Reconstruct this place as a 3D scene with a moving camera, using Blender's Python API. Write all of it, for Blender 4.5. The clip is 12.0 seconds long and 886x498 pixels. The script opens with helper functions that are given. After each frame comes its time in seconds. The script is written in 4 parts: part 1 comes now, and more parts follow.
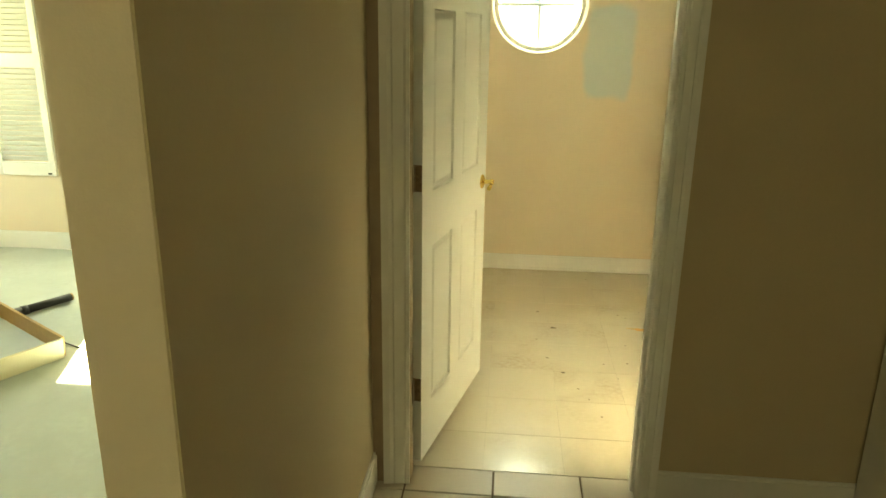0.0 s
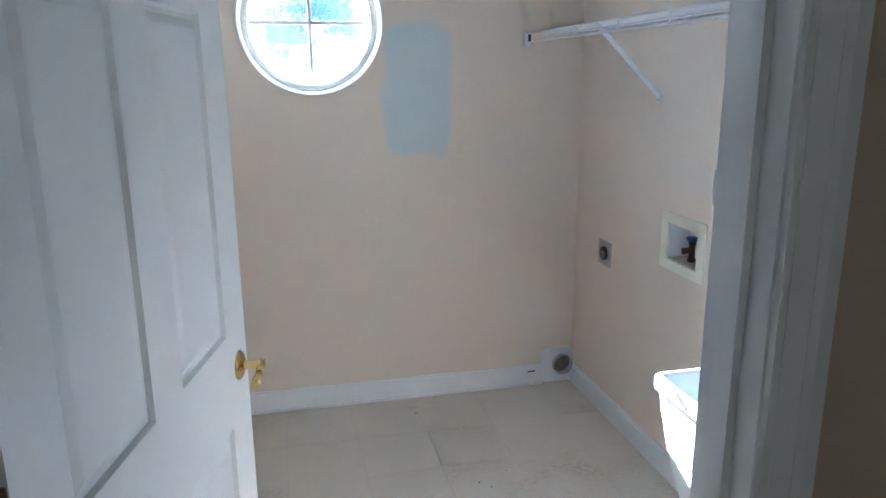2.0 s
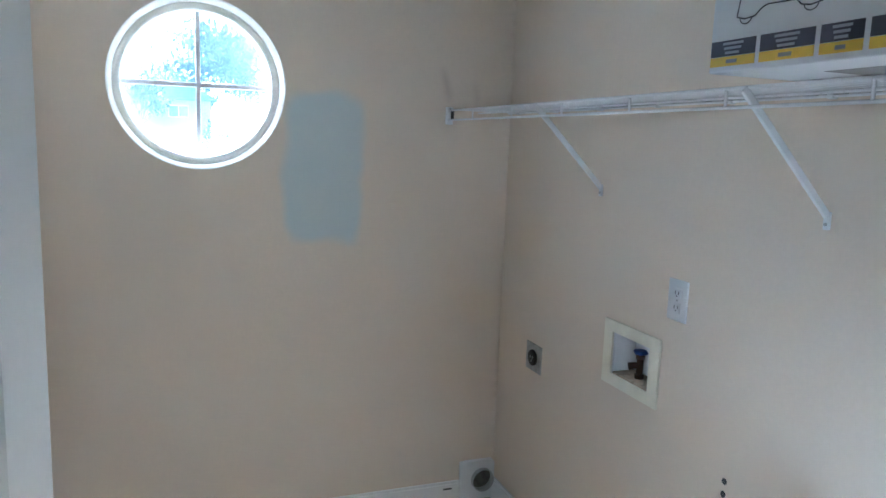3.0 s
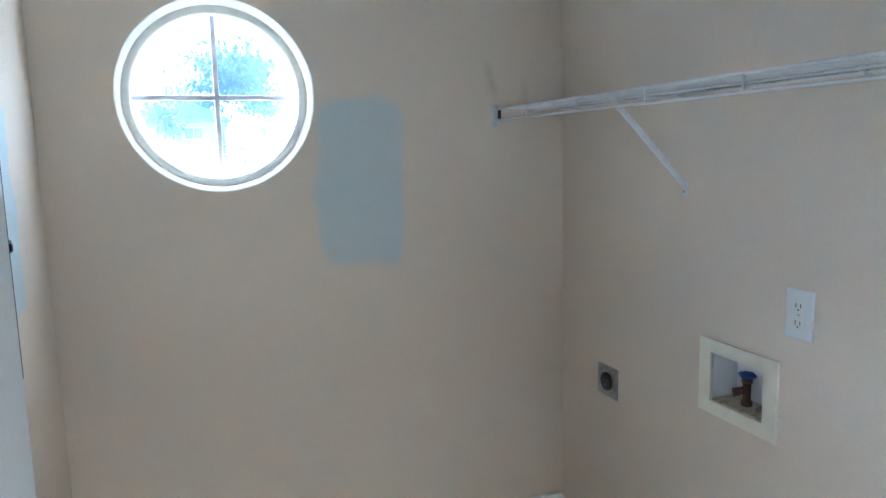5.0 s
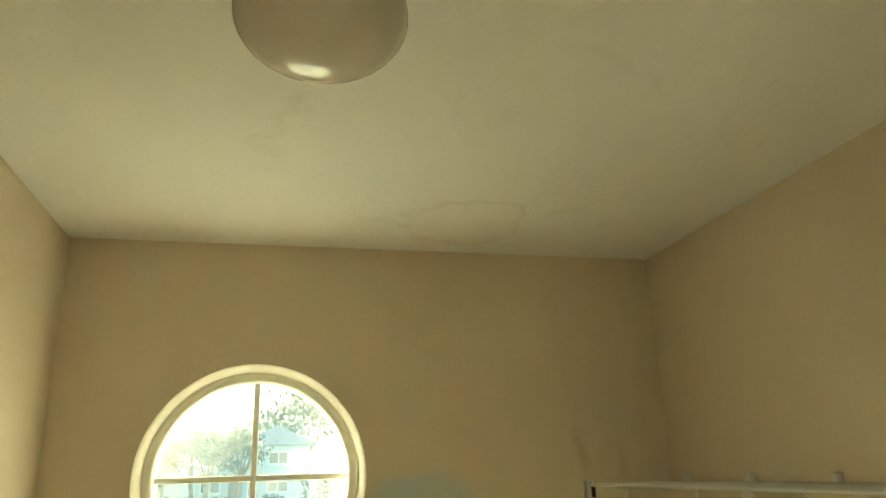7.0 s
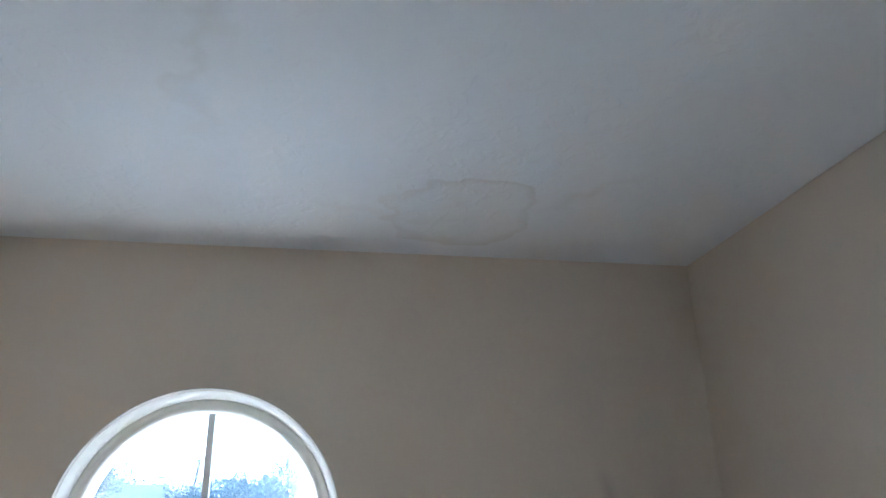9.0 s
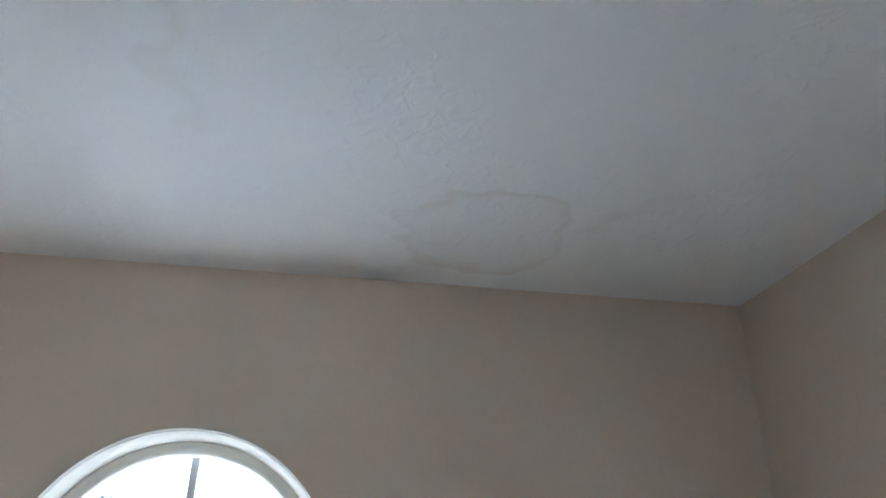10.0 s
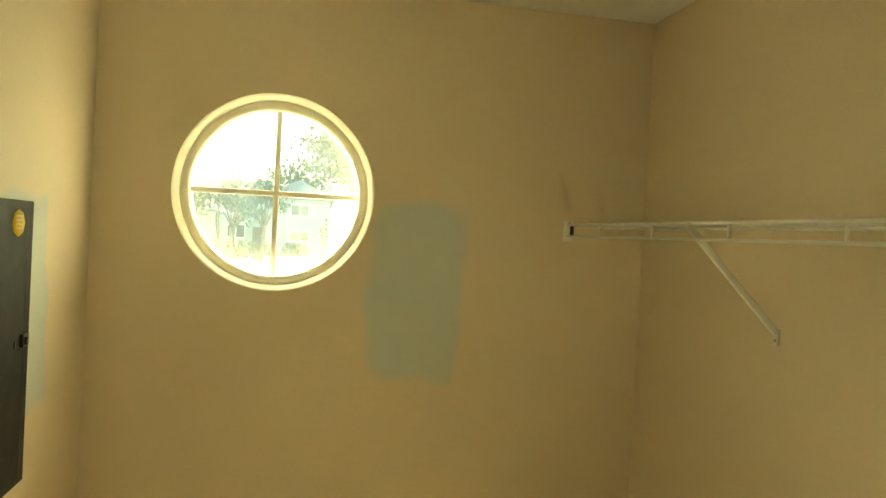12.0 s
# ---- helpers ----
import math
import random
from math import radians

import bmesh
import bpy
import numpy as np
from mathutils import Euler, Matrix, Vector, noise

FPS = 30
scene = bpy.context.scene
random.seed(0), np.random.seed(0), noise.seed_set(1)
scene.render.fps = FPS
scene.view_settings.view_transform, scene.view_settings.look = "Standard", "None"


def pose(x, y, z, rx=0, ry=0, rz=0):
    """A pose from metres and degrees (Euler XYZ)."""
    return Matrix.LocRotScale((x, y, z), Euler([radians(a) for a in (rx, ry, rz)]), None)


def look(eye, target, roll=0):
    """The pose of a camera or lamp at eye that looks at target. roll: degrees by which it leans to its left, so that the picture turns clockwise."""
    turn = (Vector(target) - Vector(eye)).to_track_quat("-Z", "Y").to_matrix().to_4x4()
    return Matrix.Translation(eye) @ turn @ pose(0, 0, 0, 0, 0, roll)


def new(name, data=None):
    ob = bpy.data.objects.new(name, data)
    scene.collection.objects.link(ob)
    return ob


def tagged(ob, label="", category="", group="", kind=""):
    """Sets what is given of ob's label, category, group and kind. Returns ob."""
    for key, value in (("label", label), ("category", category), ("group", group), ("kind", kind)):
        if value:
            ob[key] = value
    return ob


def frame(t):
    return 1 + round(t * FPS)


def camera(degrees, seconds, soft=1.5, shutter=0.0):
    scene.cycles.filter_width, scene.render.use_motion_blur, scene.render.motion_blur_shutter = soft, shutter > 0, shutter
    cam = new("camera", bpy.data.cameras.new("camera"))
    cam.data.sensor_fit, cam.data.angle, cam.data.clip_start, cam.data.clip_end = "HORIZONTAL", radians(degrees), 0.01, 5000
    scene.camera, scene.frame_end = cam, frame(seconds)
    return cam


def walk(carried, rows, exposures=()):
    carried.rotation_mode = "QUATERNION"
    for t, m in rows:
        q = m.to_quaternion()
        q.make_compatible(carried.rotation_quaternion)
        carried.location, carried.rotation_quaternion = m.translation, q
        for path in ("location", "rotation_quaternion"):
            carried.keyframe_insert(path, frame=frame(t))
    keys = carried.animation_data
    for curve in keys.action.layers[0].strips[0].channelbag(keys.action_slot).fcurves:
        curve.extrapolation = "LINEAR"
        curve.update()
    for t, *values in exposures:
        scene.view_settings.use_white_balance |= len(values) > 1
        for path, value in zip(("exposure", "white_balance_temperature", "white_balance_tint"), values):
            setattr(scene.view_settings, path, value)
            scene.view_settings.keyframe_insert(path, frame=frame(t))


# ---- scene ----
cam = camera(63.7, 12.0)
PATH = [
    (0, (0.317, -2.357, 1.579), (0.141, -0.45, 1.004), 0.8),
    (0.5, (0.268, -1.88, 1.569), (0.285, 0.033, 0.985), -0.2),
    (1, (0.271, -1.473, 1.543), (0.401, 0.444, 0.989), 0.5),
    (1.5, (0.31, -1.088, 1.548), (0.49, 0.838, 1.038), 1.9),
    (1.8, (0.316, -0.881, 1.539), (0.623, 1.037, 1.064), 1.3),
    (2, (0.31, -0.74, 1.552), (0.739, 1.154, 1.077), -0.5),
    (2.5, (0.333, -0.481, 1.561), (1.023, 1.345, 1.127), 1.1),
    (3, (0.376, -0.294, 1.6), (1.081, 1.553, 1.304), 2.1),
    (3.2, (0.4, -0.239, 1.606), (1.128, 1.609, 1.373), 1.8),
    (4.8, (0.351, -0.018, 1.562), (1.141, 1.779, 1.174), -0.7),
    (5, (0.368, 0.04, 1.592), (1.023, 1.909, 1.313), -1.4),
    (5.1, (0.368, 0.071, 1.608), (0.981, 1.962, 1.388), -1.1),
    (5.5, (0.486, 0.155, 1.663), (0.901, 2.11, 1.738), 0.2),
    (6, (0.532, 0.258, 1.72), (0.911, 2.193, 2.054), -0.9),
    (6.5, (0.554, 0.357, 1.754), (0.968, 2.245, 2.269), -1.6),
    (7, (0.524, 0.397, 1.777), (0.965, 2.254, 2.375), -1.8),
    (7.2, (0.511, 0.408, 1.767), (0.952, 2.258, 2.385), -1.8),
    (8.8, (0.64, 0.66, 1.774), (1.049, 2.496, 2.453), -2.0),
    (9, (0.701, 0.762, 1.78), (1.048, 2.594, 2.501), -1.3),
    (9.5, (0.794, 0.917, 1.803), (1.037, 2.713, 2.647), 0.0),
    (10, (0.749, 0.966, 1.798), (1.016, 2.751, 2.66), 0.9),
    (10.5, (0.745, 0.881, 1.801), (1.003, 2.772, 2.4), 0.6),
    (11, (0.652, 0.67, 1.725), (0.995, 2.61, 2.067), 0.1),
    (11.5, (0.575, 0.451, 1.705), (0.96, 2.403, 1.906), 1.1),
    (12, (0.534, 0.199, 1.665), (0.944, 2.156, 1.632), 3.0),
]
EXPOSURE = [(0.0, 5.2, 11500, -17), (0.5, 5.1, 6700, -7), (1, 4.95, 4700, 9), (1.5, 4.9, 4600, 13), (2, 4.95, 4750, 10), (2.5, 4.85, 4750, 8), (3, 4.65, 4800, 8), (5, 4.65, 4780, 7), (5.5, 4.22, 6050, -3), (6, 4.05, 5500, -4), (6.5, 4.1, 8200, -10), (7.2, 4.1, 13000, -14), (8.8, 4.0, 5050, 11), (10.5, 4.1, 5350, 10), (11, 4.18, 5550, 6), (11.5, 4.25, 9700, -10), (12, 4.25, 22000, -12)]
walk(cam, [(t, look(e, a, r)) for t, e, a, r in PATH], EXPOSURE)

# ---- light ----
world = bpy.data.worlds.new("world")
scene.world = world
world.use_nodes = True
sky = world.node_tree.nodes.new("ShaderNodeTexSky")
sky.sky_type, sky.sun_disc = "NISHITA", False
SUN = Vector((-0.68, 2.1, 1.02)).normalized()
sky.dust_density = 0.3
sky.sun_elevation = math.asin(SUN.z)
sky.sun_rotation = math.atan2(SUN.x, SUN.y)
bg = world.node_tree.nodes["Background"]
world.node_tree.links.new(sky.outputs[0], bg.inputs[0])
bg.inputs[1].default_value = 0.05
lamp = bpy.data.lights.new("sun", "SUN")
lamp.energy, lamp.angle, lamp.color = 5.0, radians(0.5), (1.0, 0.94, 0.86)
sun = new("sun", lamp)
sun.matrix_world = look((0, 0, 30), Vector((0, 0, 30)) - SUN)


def area_light(name, place, target, w, h, watts, color=(0.9, 0.96, 1.0)):
    """Area lamp at place, aimed at target, standing in for sky light or added fill."""
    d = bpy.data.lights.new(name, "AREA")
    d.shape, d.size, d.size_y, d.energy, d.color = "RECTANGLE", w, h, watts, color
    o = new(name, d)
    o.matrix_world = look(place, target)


area_light("sky_light", (-2.17, 2.50, 0.87), (-2.17, 0, 0.6), 0.5, 0.3, 0.6)
# unseen west opening and its lamp, added to light the side room
area_light("side_room_fill", (-4.22, 1.35, 1.4), (0, 1.35, 1.2), 1.2, 1.1, 0.4)
# four lamps added out of view round the window to brighten the room
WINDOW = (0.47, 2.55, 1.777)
area_light("window_fill_upper", (0.40, 4.0, 3.2), WINDOW, 2.2, 1.2, 8.5)
area_light("window_fill_lower", (0.40, 4.6, -0.1), WINDOW, 3.0, 1.6, 5)
area_light("window_fill_west", (-1.2, 4.2, 1.8), WINDOW, 0.9, 1.2, 0.2)
area_light("window_fill_east", (1.75, 4.2, 1.8), WINDOW, 0.9, 1.2, 1.8)
# lamp in an unseen rear opening, added to brighten the hall
area_light("rear_fill", (0.65, -4.19, 1.6), (0.65, 0, 1.1), 0.5, 0.5, 0.16, (1.0, 0.9, 0.76))


# ---- materials ----
def material(name, color, rough=0.6, metal=0.0, grain=0.0, grain_size=200.0, stain=0.0, stain_size=2.0, bump=0.0, bump_size=150.0, tint=None, spec=0.5, per_piece=0.0):
    m = bpy.data.materials.new(name)
    m.use_nodes = True
    n, l = m.node_tree.nodes, m.node_tree.links
    b = n["Principled BSDF"]
    b.inputs["Roughness"].default_value, b.inputs["Metallic"].default_value = rough, metal
    b.inputs["Specular IOR Level"].default_value = spec
    b.inputs["Base Color"].default_value = (*color, 1)
    geo = n.new("ShaderNodeNewGeometry")
    out = None

    def noisy(scale, detail=4.0, distortion=0.0):
        t = n.new("ShaderNodeTexNoise")
        t.inputs["Scale"].default_value, t.inputs["Detail"].default_value, t.inputs["Distortion"].default_value = scale, detail, distortion
        l.new(geo.outputs["Position"], t.inputs["Vector"])
        return t.outputs["Fac"]

    def blend(fac, low, high, a, c, mode="MIX"):
        r = n.new("ShaderNodeMapRange")
        r.inputs[1].default_value, r.inputs[2].default_value = low, high
        l.new(fac, r.inputs[0])
        x = n.new("ShaderNodeMix")
        x.data_type, x.blend_type = "RGBA", mode
        l.new(r.outputs[0], x.inputs[0])
        for sock, v in ((x.inputs[6], a), (x.inputs[7], c)):
            if isinstance(v, tuple):
                sock.default_value = (*v, 1)
            else:
                l.new(v, sock)
        return x.outputs[2]

    if stain:
        dark = tint or tuple(c * (1 - stain) for c in color)
        out = blend(noisy(stain_size, 6.0, 0.6), 0.42, 0.72, color, dark)
        rr = n.new("ShaderNodeMapRange")
        rr.inputs[3].default_value, rr.inputs[4].default_value = rough * 0.85, min(1.0, rough * 1.2)
        l.new(noisy(stain_size * 3), rr.inputs[0])
        l.new(rr.outputs[0], b.inputs["Roughness"])
    if grain:
        out = blend(noisy(grain_size), 0.3, 0.7, out or color, tuple(c * (1 - grain) for c in color))
    if per_piece:
        info = n.new("ShaderNodeObjectInfo")
        out = blend(info.outputs["Random"], 0.0, 1.0, out or color, tuple(c * (1 - per_piece) for c in color))
    if out:
        l.new(out, b.inputs["Base Color"])
    if bump:
        u = n.new("ShaderNodeBump")
        u.inputs["Strength"].default_value, u.inputs["Distance"].default_value = bump, 0.004
        l.new(noisy(bump_size, 3.0), u.inputs["Height"])
        l.new(u.outputs[0], b.inputs["Normal"])
    return m


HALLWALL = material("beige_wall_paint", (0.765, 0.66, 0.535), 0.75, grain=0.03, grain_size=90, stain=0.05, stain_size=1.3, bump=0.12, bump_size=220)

# beige wall paint darkened to put the hall's shade into the colour
HALLSHADE = material("shaded_hall_paint", (0.56, 0.465, 0.32), 0.75, grain=0.03, grain_size=90, stain=0.06, stain_size=1.3, bump=0.12, bump_size=220)


def painted_patch(base_name, zones):
    """The beige paint with soft-edged zones of another paint or of grime: (middle, half sizes, softness, colour, strength)."""
    m = HALLWALL.copy()
    m.name = base_name
    n, l = m.node_tree.nodes, m.node_tree.links
    b = n["Principled BSDF"]
    col = b.inputs["Base Color"].links[0].from_socket
    geo = n.new("ShaderNodeNewGeometry")
    wob = n.new("ShaderNodeTexNoise")
    wob.inputs["Scale"].default_value, wob.inputs["Detail"].default_value = 6, 0.5
    l.new(geo.outputs["Position"], wob.inputs["Vector"])
    warp = n.new("ShaderNodeVectorMath")
    warp.operation = "MULTIPLY_ADD"
    l.new(wob.outputs["Color"], warp.inputs[0])
    warp.inputs[1].default_value = (0.10, 0.10, 0.10)
    l.new(geo.outputs["Position"], warp.inputs[2])
    for mid, half, soft, color, strength in zones:
        gap = n.new("ShaderNodeVectorMath")
        gap.operation = "SUBTRACT"
        l.new(warp.outputs[0], gap.inputs[0])
        gap.inputs[1].default_value = [c + 0.05 for c in mid]
        dist = n.new("ShaderNodeVectorMath")
        dist.operation = "ABSOLUTE"
        l.new(gap.outputs[0], dist.inputs[0])
        off = n.new("ShaderNodeVectorMath")
        off.operation = "SUBTRACT"
        l.new(dist.outputs[0], off.inputs[0])
        off.inputs[1].default_value = half
        sep = n.new("ShaderNodeSeparateXYZ")
        l.new(off.outputs[0], sep.inputs[0])
        most = n.new("ShaderNodeMath")
        most.operation = "SMOOTH_MAX"
        most.inputs[2].default_value = 3.5 * soft
        l.new(sep.outputs[0], most.inputs[0])
        l.new(sep.outputs[1], most.inputs[1])
        top = n.new("ShaderNodeMath")
        top.operation = "SMOOTH_MAX"
        top.inputs[2].default_value = 3.5 * soft
        l.new(most.outputs[0], top.inputs[0])
        l.new(sep.outputs[2], top.inputs[1])
        r = n.new("ShaderNodeMapRange")
        r.interpolation_type = "SMOOTHSTEP"
        r.inputs[1].default_value, r.inputs[2].default_value, r.inputs[3].default_value, r.inputs[4].default_value = -soft, soft, strength, 0.0
        l.new(top.outputs[0], r.inputs[0])
        x = n.new("ShaderNodeMix")
        x.data_type = "RGBA"
        l.new(r.outputs[0], x.inputs[0])
        l.new(col, x.inputs[6])
        x.inputs[7].default_value = (*color, 1)
        col = x.outputs[2]
    l.new(col, b.inputs["Base Color"])
    return m


# brown tone; on the hinge jamb it holds the shade in the colour
JAMBTONE = material("brown_jamb_tone", (0.43, 0.335, 0.235), 0.6, grain=0.06, grain_size=70, stain=0.15, stain_size=5, bump=0.06, bump_size=120)

TEAL = (0.56, 0.635, 0.635)
WALL = painted_patch("beige_wall_paint_with_marks", [
    ((0.932, 2.485, 1.480), (0.146, 0.1, 0.292), 0.026, TEAL, 0.9),
    ((-0.06, 1.90, 1.46), (0.1, 0.235, 0.25), 0.012, TEAL, 0.9),
    ((1.437, 2.485, 1.84), (0.010, 0.1, 0.08), 0.024, (0.24, 0.17, 0.12), 0.30),
    ((1.56, 2.485, 1.80), (0.008, 0.1, 0.06), 0.026, (0.28, 0.20, 0.15), 0.22),
    ((1.72, 1.09, 0.66), (0.1, 0.012, 0.06), 0.018, (0.25, 0.22, 0.20), 0.4),
    ((-0.06, 1.55, 1.86), (0.1, 0.05, 0.08), 0.06, (0.30, 0.27, 0.22), 0.4),
])
TRIM = material("white_trim_paint", (0.80, 0.80, 0.78), 0.4, grain=0.03, grain_size=60, stain=0.06, stain_size=5, bump=0.05, bump_size=90)
SASHPAINT = material("matte_white_sash_paint", (0.80, 0.775, 0.70), 0.8, grain=0.03, grain_size=80, stain=0.08, stain_size=9, bump=0.05, bump_size=120, spec=0.15)
DOORPAINT = material("white_door_paint", (0.71, 0.72, 0.70), 0.42, grain=0.02, grain_size=120, stain=0.04, stain_size=4, bump=0.06, bump_size=260)
VINYL = material("cream_vinyl", (0.675, 0.62, 0.515), 0.17, grain=0.06, grain_size=45, stain=0.3, stain_size=3.4, bump=0.05, bump_size=40, tint=(0.47, 0.395, 0.295), per_piece=0.03)
GROUT = material("floor_joint", (0.56, 0.51, 0.42), 0.7, stain=0.2, stain_size=8)
TILE = material("beige_ceramic_tile", (0.58, 0.52, 0.45), 0.35, grain=0.08, grain_size=40, stain=0.1, stain_size=6, bump=0.08, bump_size=80, per_piece=0.08)
TILEGROUT = material("brown_grout", (0.20, 0.15, 0.11), 0.9, grain=0.2, grain_size=200)
CONCRETE = material("pale_concrete", (0.48, 0.53, 0.51), 0.45, grain=0.1, grain_size=30, stain=0.25, stain_size=2.5, bump=0.1, bump_size=60)
BRASS = material("polished_brass", (0.83, 0.60, 0.24), 0.16, 1.0, stain=0.15, stain_size=40)
OLDBRASS = material("antique_brass_hinge", (0.30, 0.22, 0.14), 0.38, 1.0, stain=0.4, stain_size=60)
BLACK = material("black_plastic", (0.02, 0.02, 0.022), 0.4, stain=0.2, stain_size=20)
WIRE = material("white_vinyl_coated_wire", (0.80, 0.80, 0.80), 0.35, stain=0.05, stain_size=20)
PLASTIC = material("white_plastic", (0.80, 0.80, 0.79), 0.35, stain=0.04, stain_size=10)
# white tub plastic with the basin's bluish shade put into the colour
TUBSHADE = material("shaded_tub_plastic", (0.60, 0.645, 0.675), 0.45, stain=0.05, stain_size=8)
CREAM = material("aged_cream_plastic", (0.86, 0.82, 0.68), 0.45, stain=0.12, stain_size=10)
DIRT = material("rusty_grime", (0.56, 0.45, 0.33), 0.9, stain=0.5, stain_size=30)
STEEL = material("galvanised_steel", (0.50, 0.50, 0.48), 0.38, 1.0, stain=0.3, stain_size=30)
BLUEVALVE = material("blue_valve_paint", (0.025, 0.08, 0.36), 0.4, stain=0.2, stain_size=50)
BRONZE = material("bronze_valve", (0.13, 0.075, 0.045), 0.5, 0.7, stain=0.4, stain_size=60)
PANEL = material("dark_grey_enamel", (0.018, 0.021, 0.027), 0.6, stain=0.2, stain_size=8, bump=0.05, bump_size=300, spec=0.25)
PAPER = material("printed_label_paper", (0.72, 0.72, 0.66), 0.7, stain=0.08, stain_size=20)
INK = material("grey_print", (0.25, 0.25, 0.24), 0.7)
GREYPRINT = material("pale_grey_print", (0.32, 0.32, 0.34), 0.6)
YELLOW = material("yellow_label", (0.75, 0.50, 0.03), 0.5, stain=0.1, stain_size=40)
NAVY = material("dark_navy_print", (0.015, 0.014, 0.035), 0.5)
CARTON = material("white_carton", (0.68, 0.69, 0.70), 0.55, stain=0.05, stain_size=6)
WOOD = material("pine_wood", (0.52, 0.33, 0.14), 0.5, grain=0.15, grain_size=25, stain=0.2, stain_size=6)
CREAMPAINT = material("cream_painted_wood", (0.72, 0.68, 0.52), 0.5, stain=0.1, stain_size=6)
GLOBE = material("frosted_glass_shade", (0.70, 0.65, 0.61), 0.16, stain=0.04, stain_size=6, spec=0.6)


def glass_material():
    """Dusty, splashed pane; outdoor glare is put in as blue tint and haze."""
    m = bpy.data.materials.new("dusty_glare_glass")
    m.use_nodes = True
    n, l = m.node_tree.nodes, m.node_tree.links
    n.remove(n["Principled BSDF"])
    clear, gloss, mix, fres = n.new("ShaderNodeBsdfTransparent"), n.new("ShaderNodeBsdfGlossy"), n.new("ShaderNodeMixShader"), n.new("ShaderNodeFresnel")
    dust_glare, film = n.new("ShaderNodeBsdfTranslucent"), n.new("ShaderNodeMixShader")
    clear.inputs[0].default_value = (0.87, 0.93, 1.0, 1)
    dust_glare.inputs[0].default_value = (0.42, 0.69, 1.0, 1)
    geo = n.new("ShaderNodeNewGeometry")
    soft, spots = n.new("ShaderNodeTexNoise"), n.new("ShaderNodeTexVoronoi")
    soft.inputs["Scale"].default_value, soft.inputs["Detail"].default_value = 9, 5
    spots.inputs["Scale"].default_value = 55
    for t in (soft, spots):
        l.new(geo.outputs["Position"], t.inputs["Vector"])
    haze, drop, total = n.new("ShaderNodeMapRange"), n.new("ShaderNodeMapRange"), n.new("ShaderNodeMath")
    haze.inputs[1].default_value, haze.inputs[2].default_value, haze.inputs[3].default_value, haze.inputs[4].default_value = 0.35, 0.7, 0.0075, 0.014
    drop.inputs[1].default_value, drop.inputs[2].default_value, drop.inputs[3].default_value, drop.inputs[4].default_value = 0.12, 0.26, 0.011, 0.0
    l.new(soft.outputs["Fac"], haze.inputs[0])
    l.new(spots.outputs["Distance"], drop.inputs[0])
    l.new(haze.outputs[0], total.inputs[0])
    l.new(drop.outputs[0], total.inputs[1])
    l.new(total.outputs[0], film.inputs[0])
    l.new(clear.outputs[0], film.inputs[1])
    l.new(dust_glare.outputs[0], film.inputs[2])
    gloss.inputs["Roughness"].default_value = 0.02
    l.new(fres.outputs[0], mix.inputs[0])
    l.new(film.outputs[0], mix.inputs[1])
    l.new(gloss.outputs[0], mix.inputs[2])
    l.new(mix.outputs[0], n["Material Output"].inputs[0])
    return m


GLASS = glass_material()


def light_sheet_material():
    """Translucent sheet added to warm the light of the unseen rear opening."""
    m = material("warm_light_sheet", (0.80, 0.68, 0.50), 0.9, grain=0.1, grain_size=300)
    n, l = m.node_tree.nodes, m.node_tree.links
    through_light, mix = n.new("ShaderNodeBsdfTranslucent"), n.new("ShaderNodeMixShader")
    through_light.inputs[0].default_value = (0.80, 0.66, 0.47, 1)
    mix.inputs[0].default_value = 0.5
    l.new(n["Principled BSDF"].outputs[0], mix.inputs[1])
    l.new(through_light.outputs[0], mix.inputs[2])
    l.new(mix.outputs[0], n["Material Output"].inputs[0])
    return m


LIGHTSHEET = light_sheet_material()


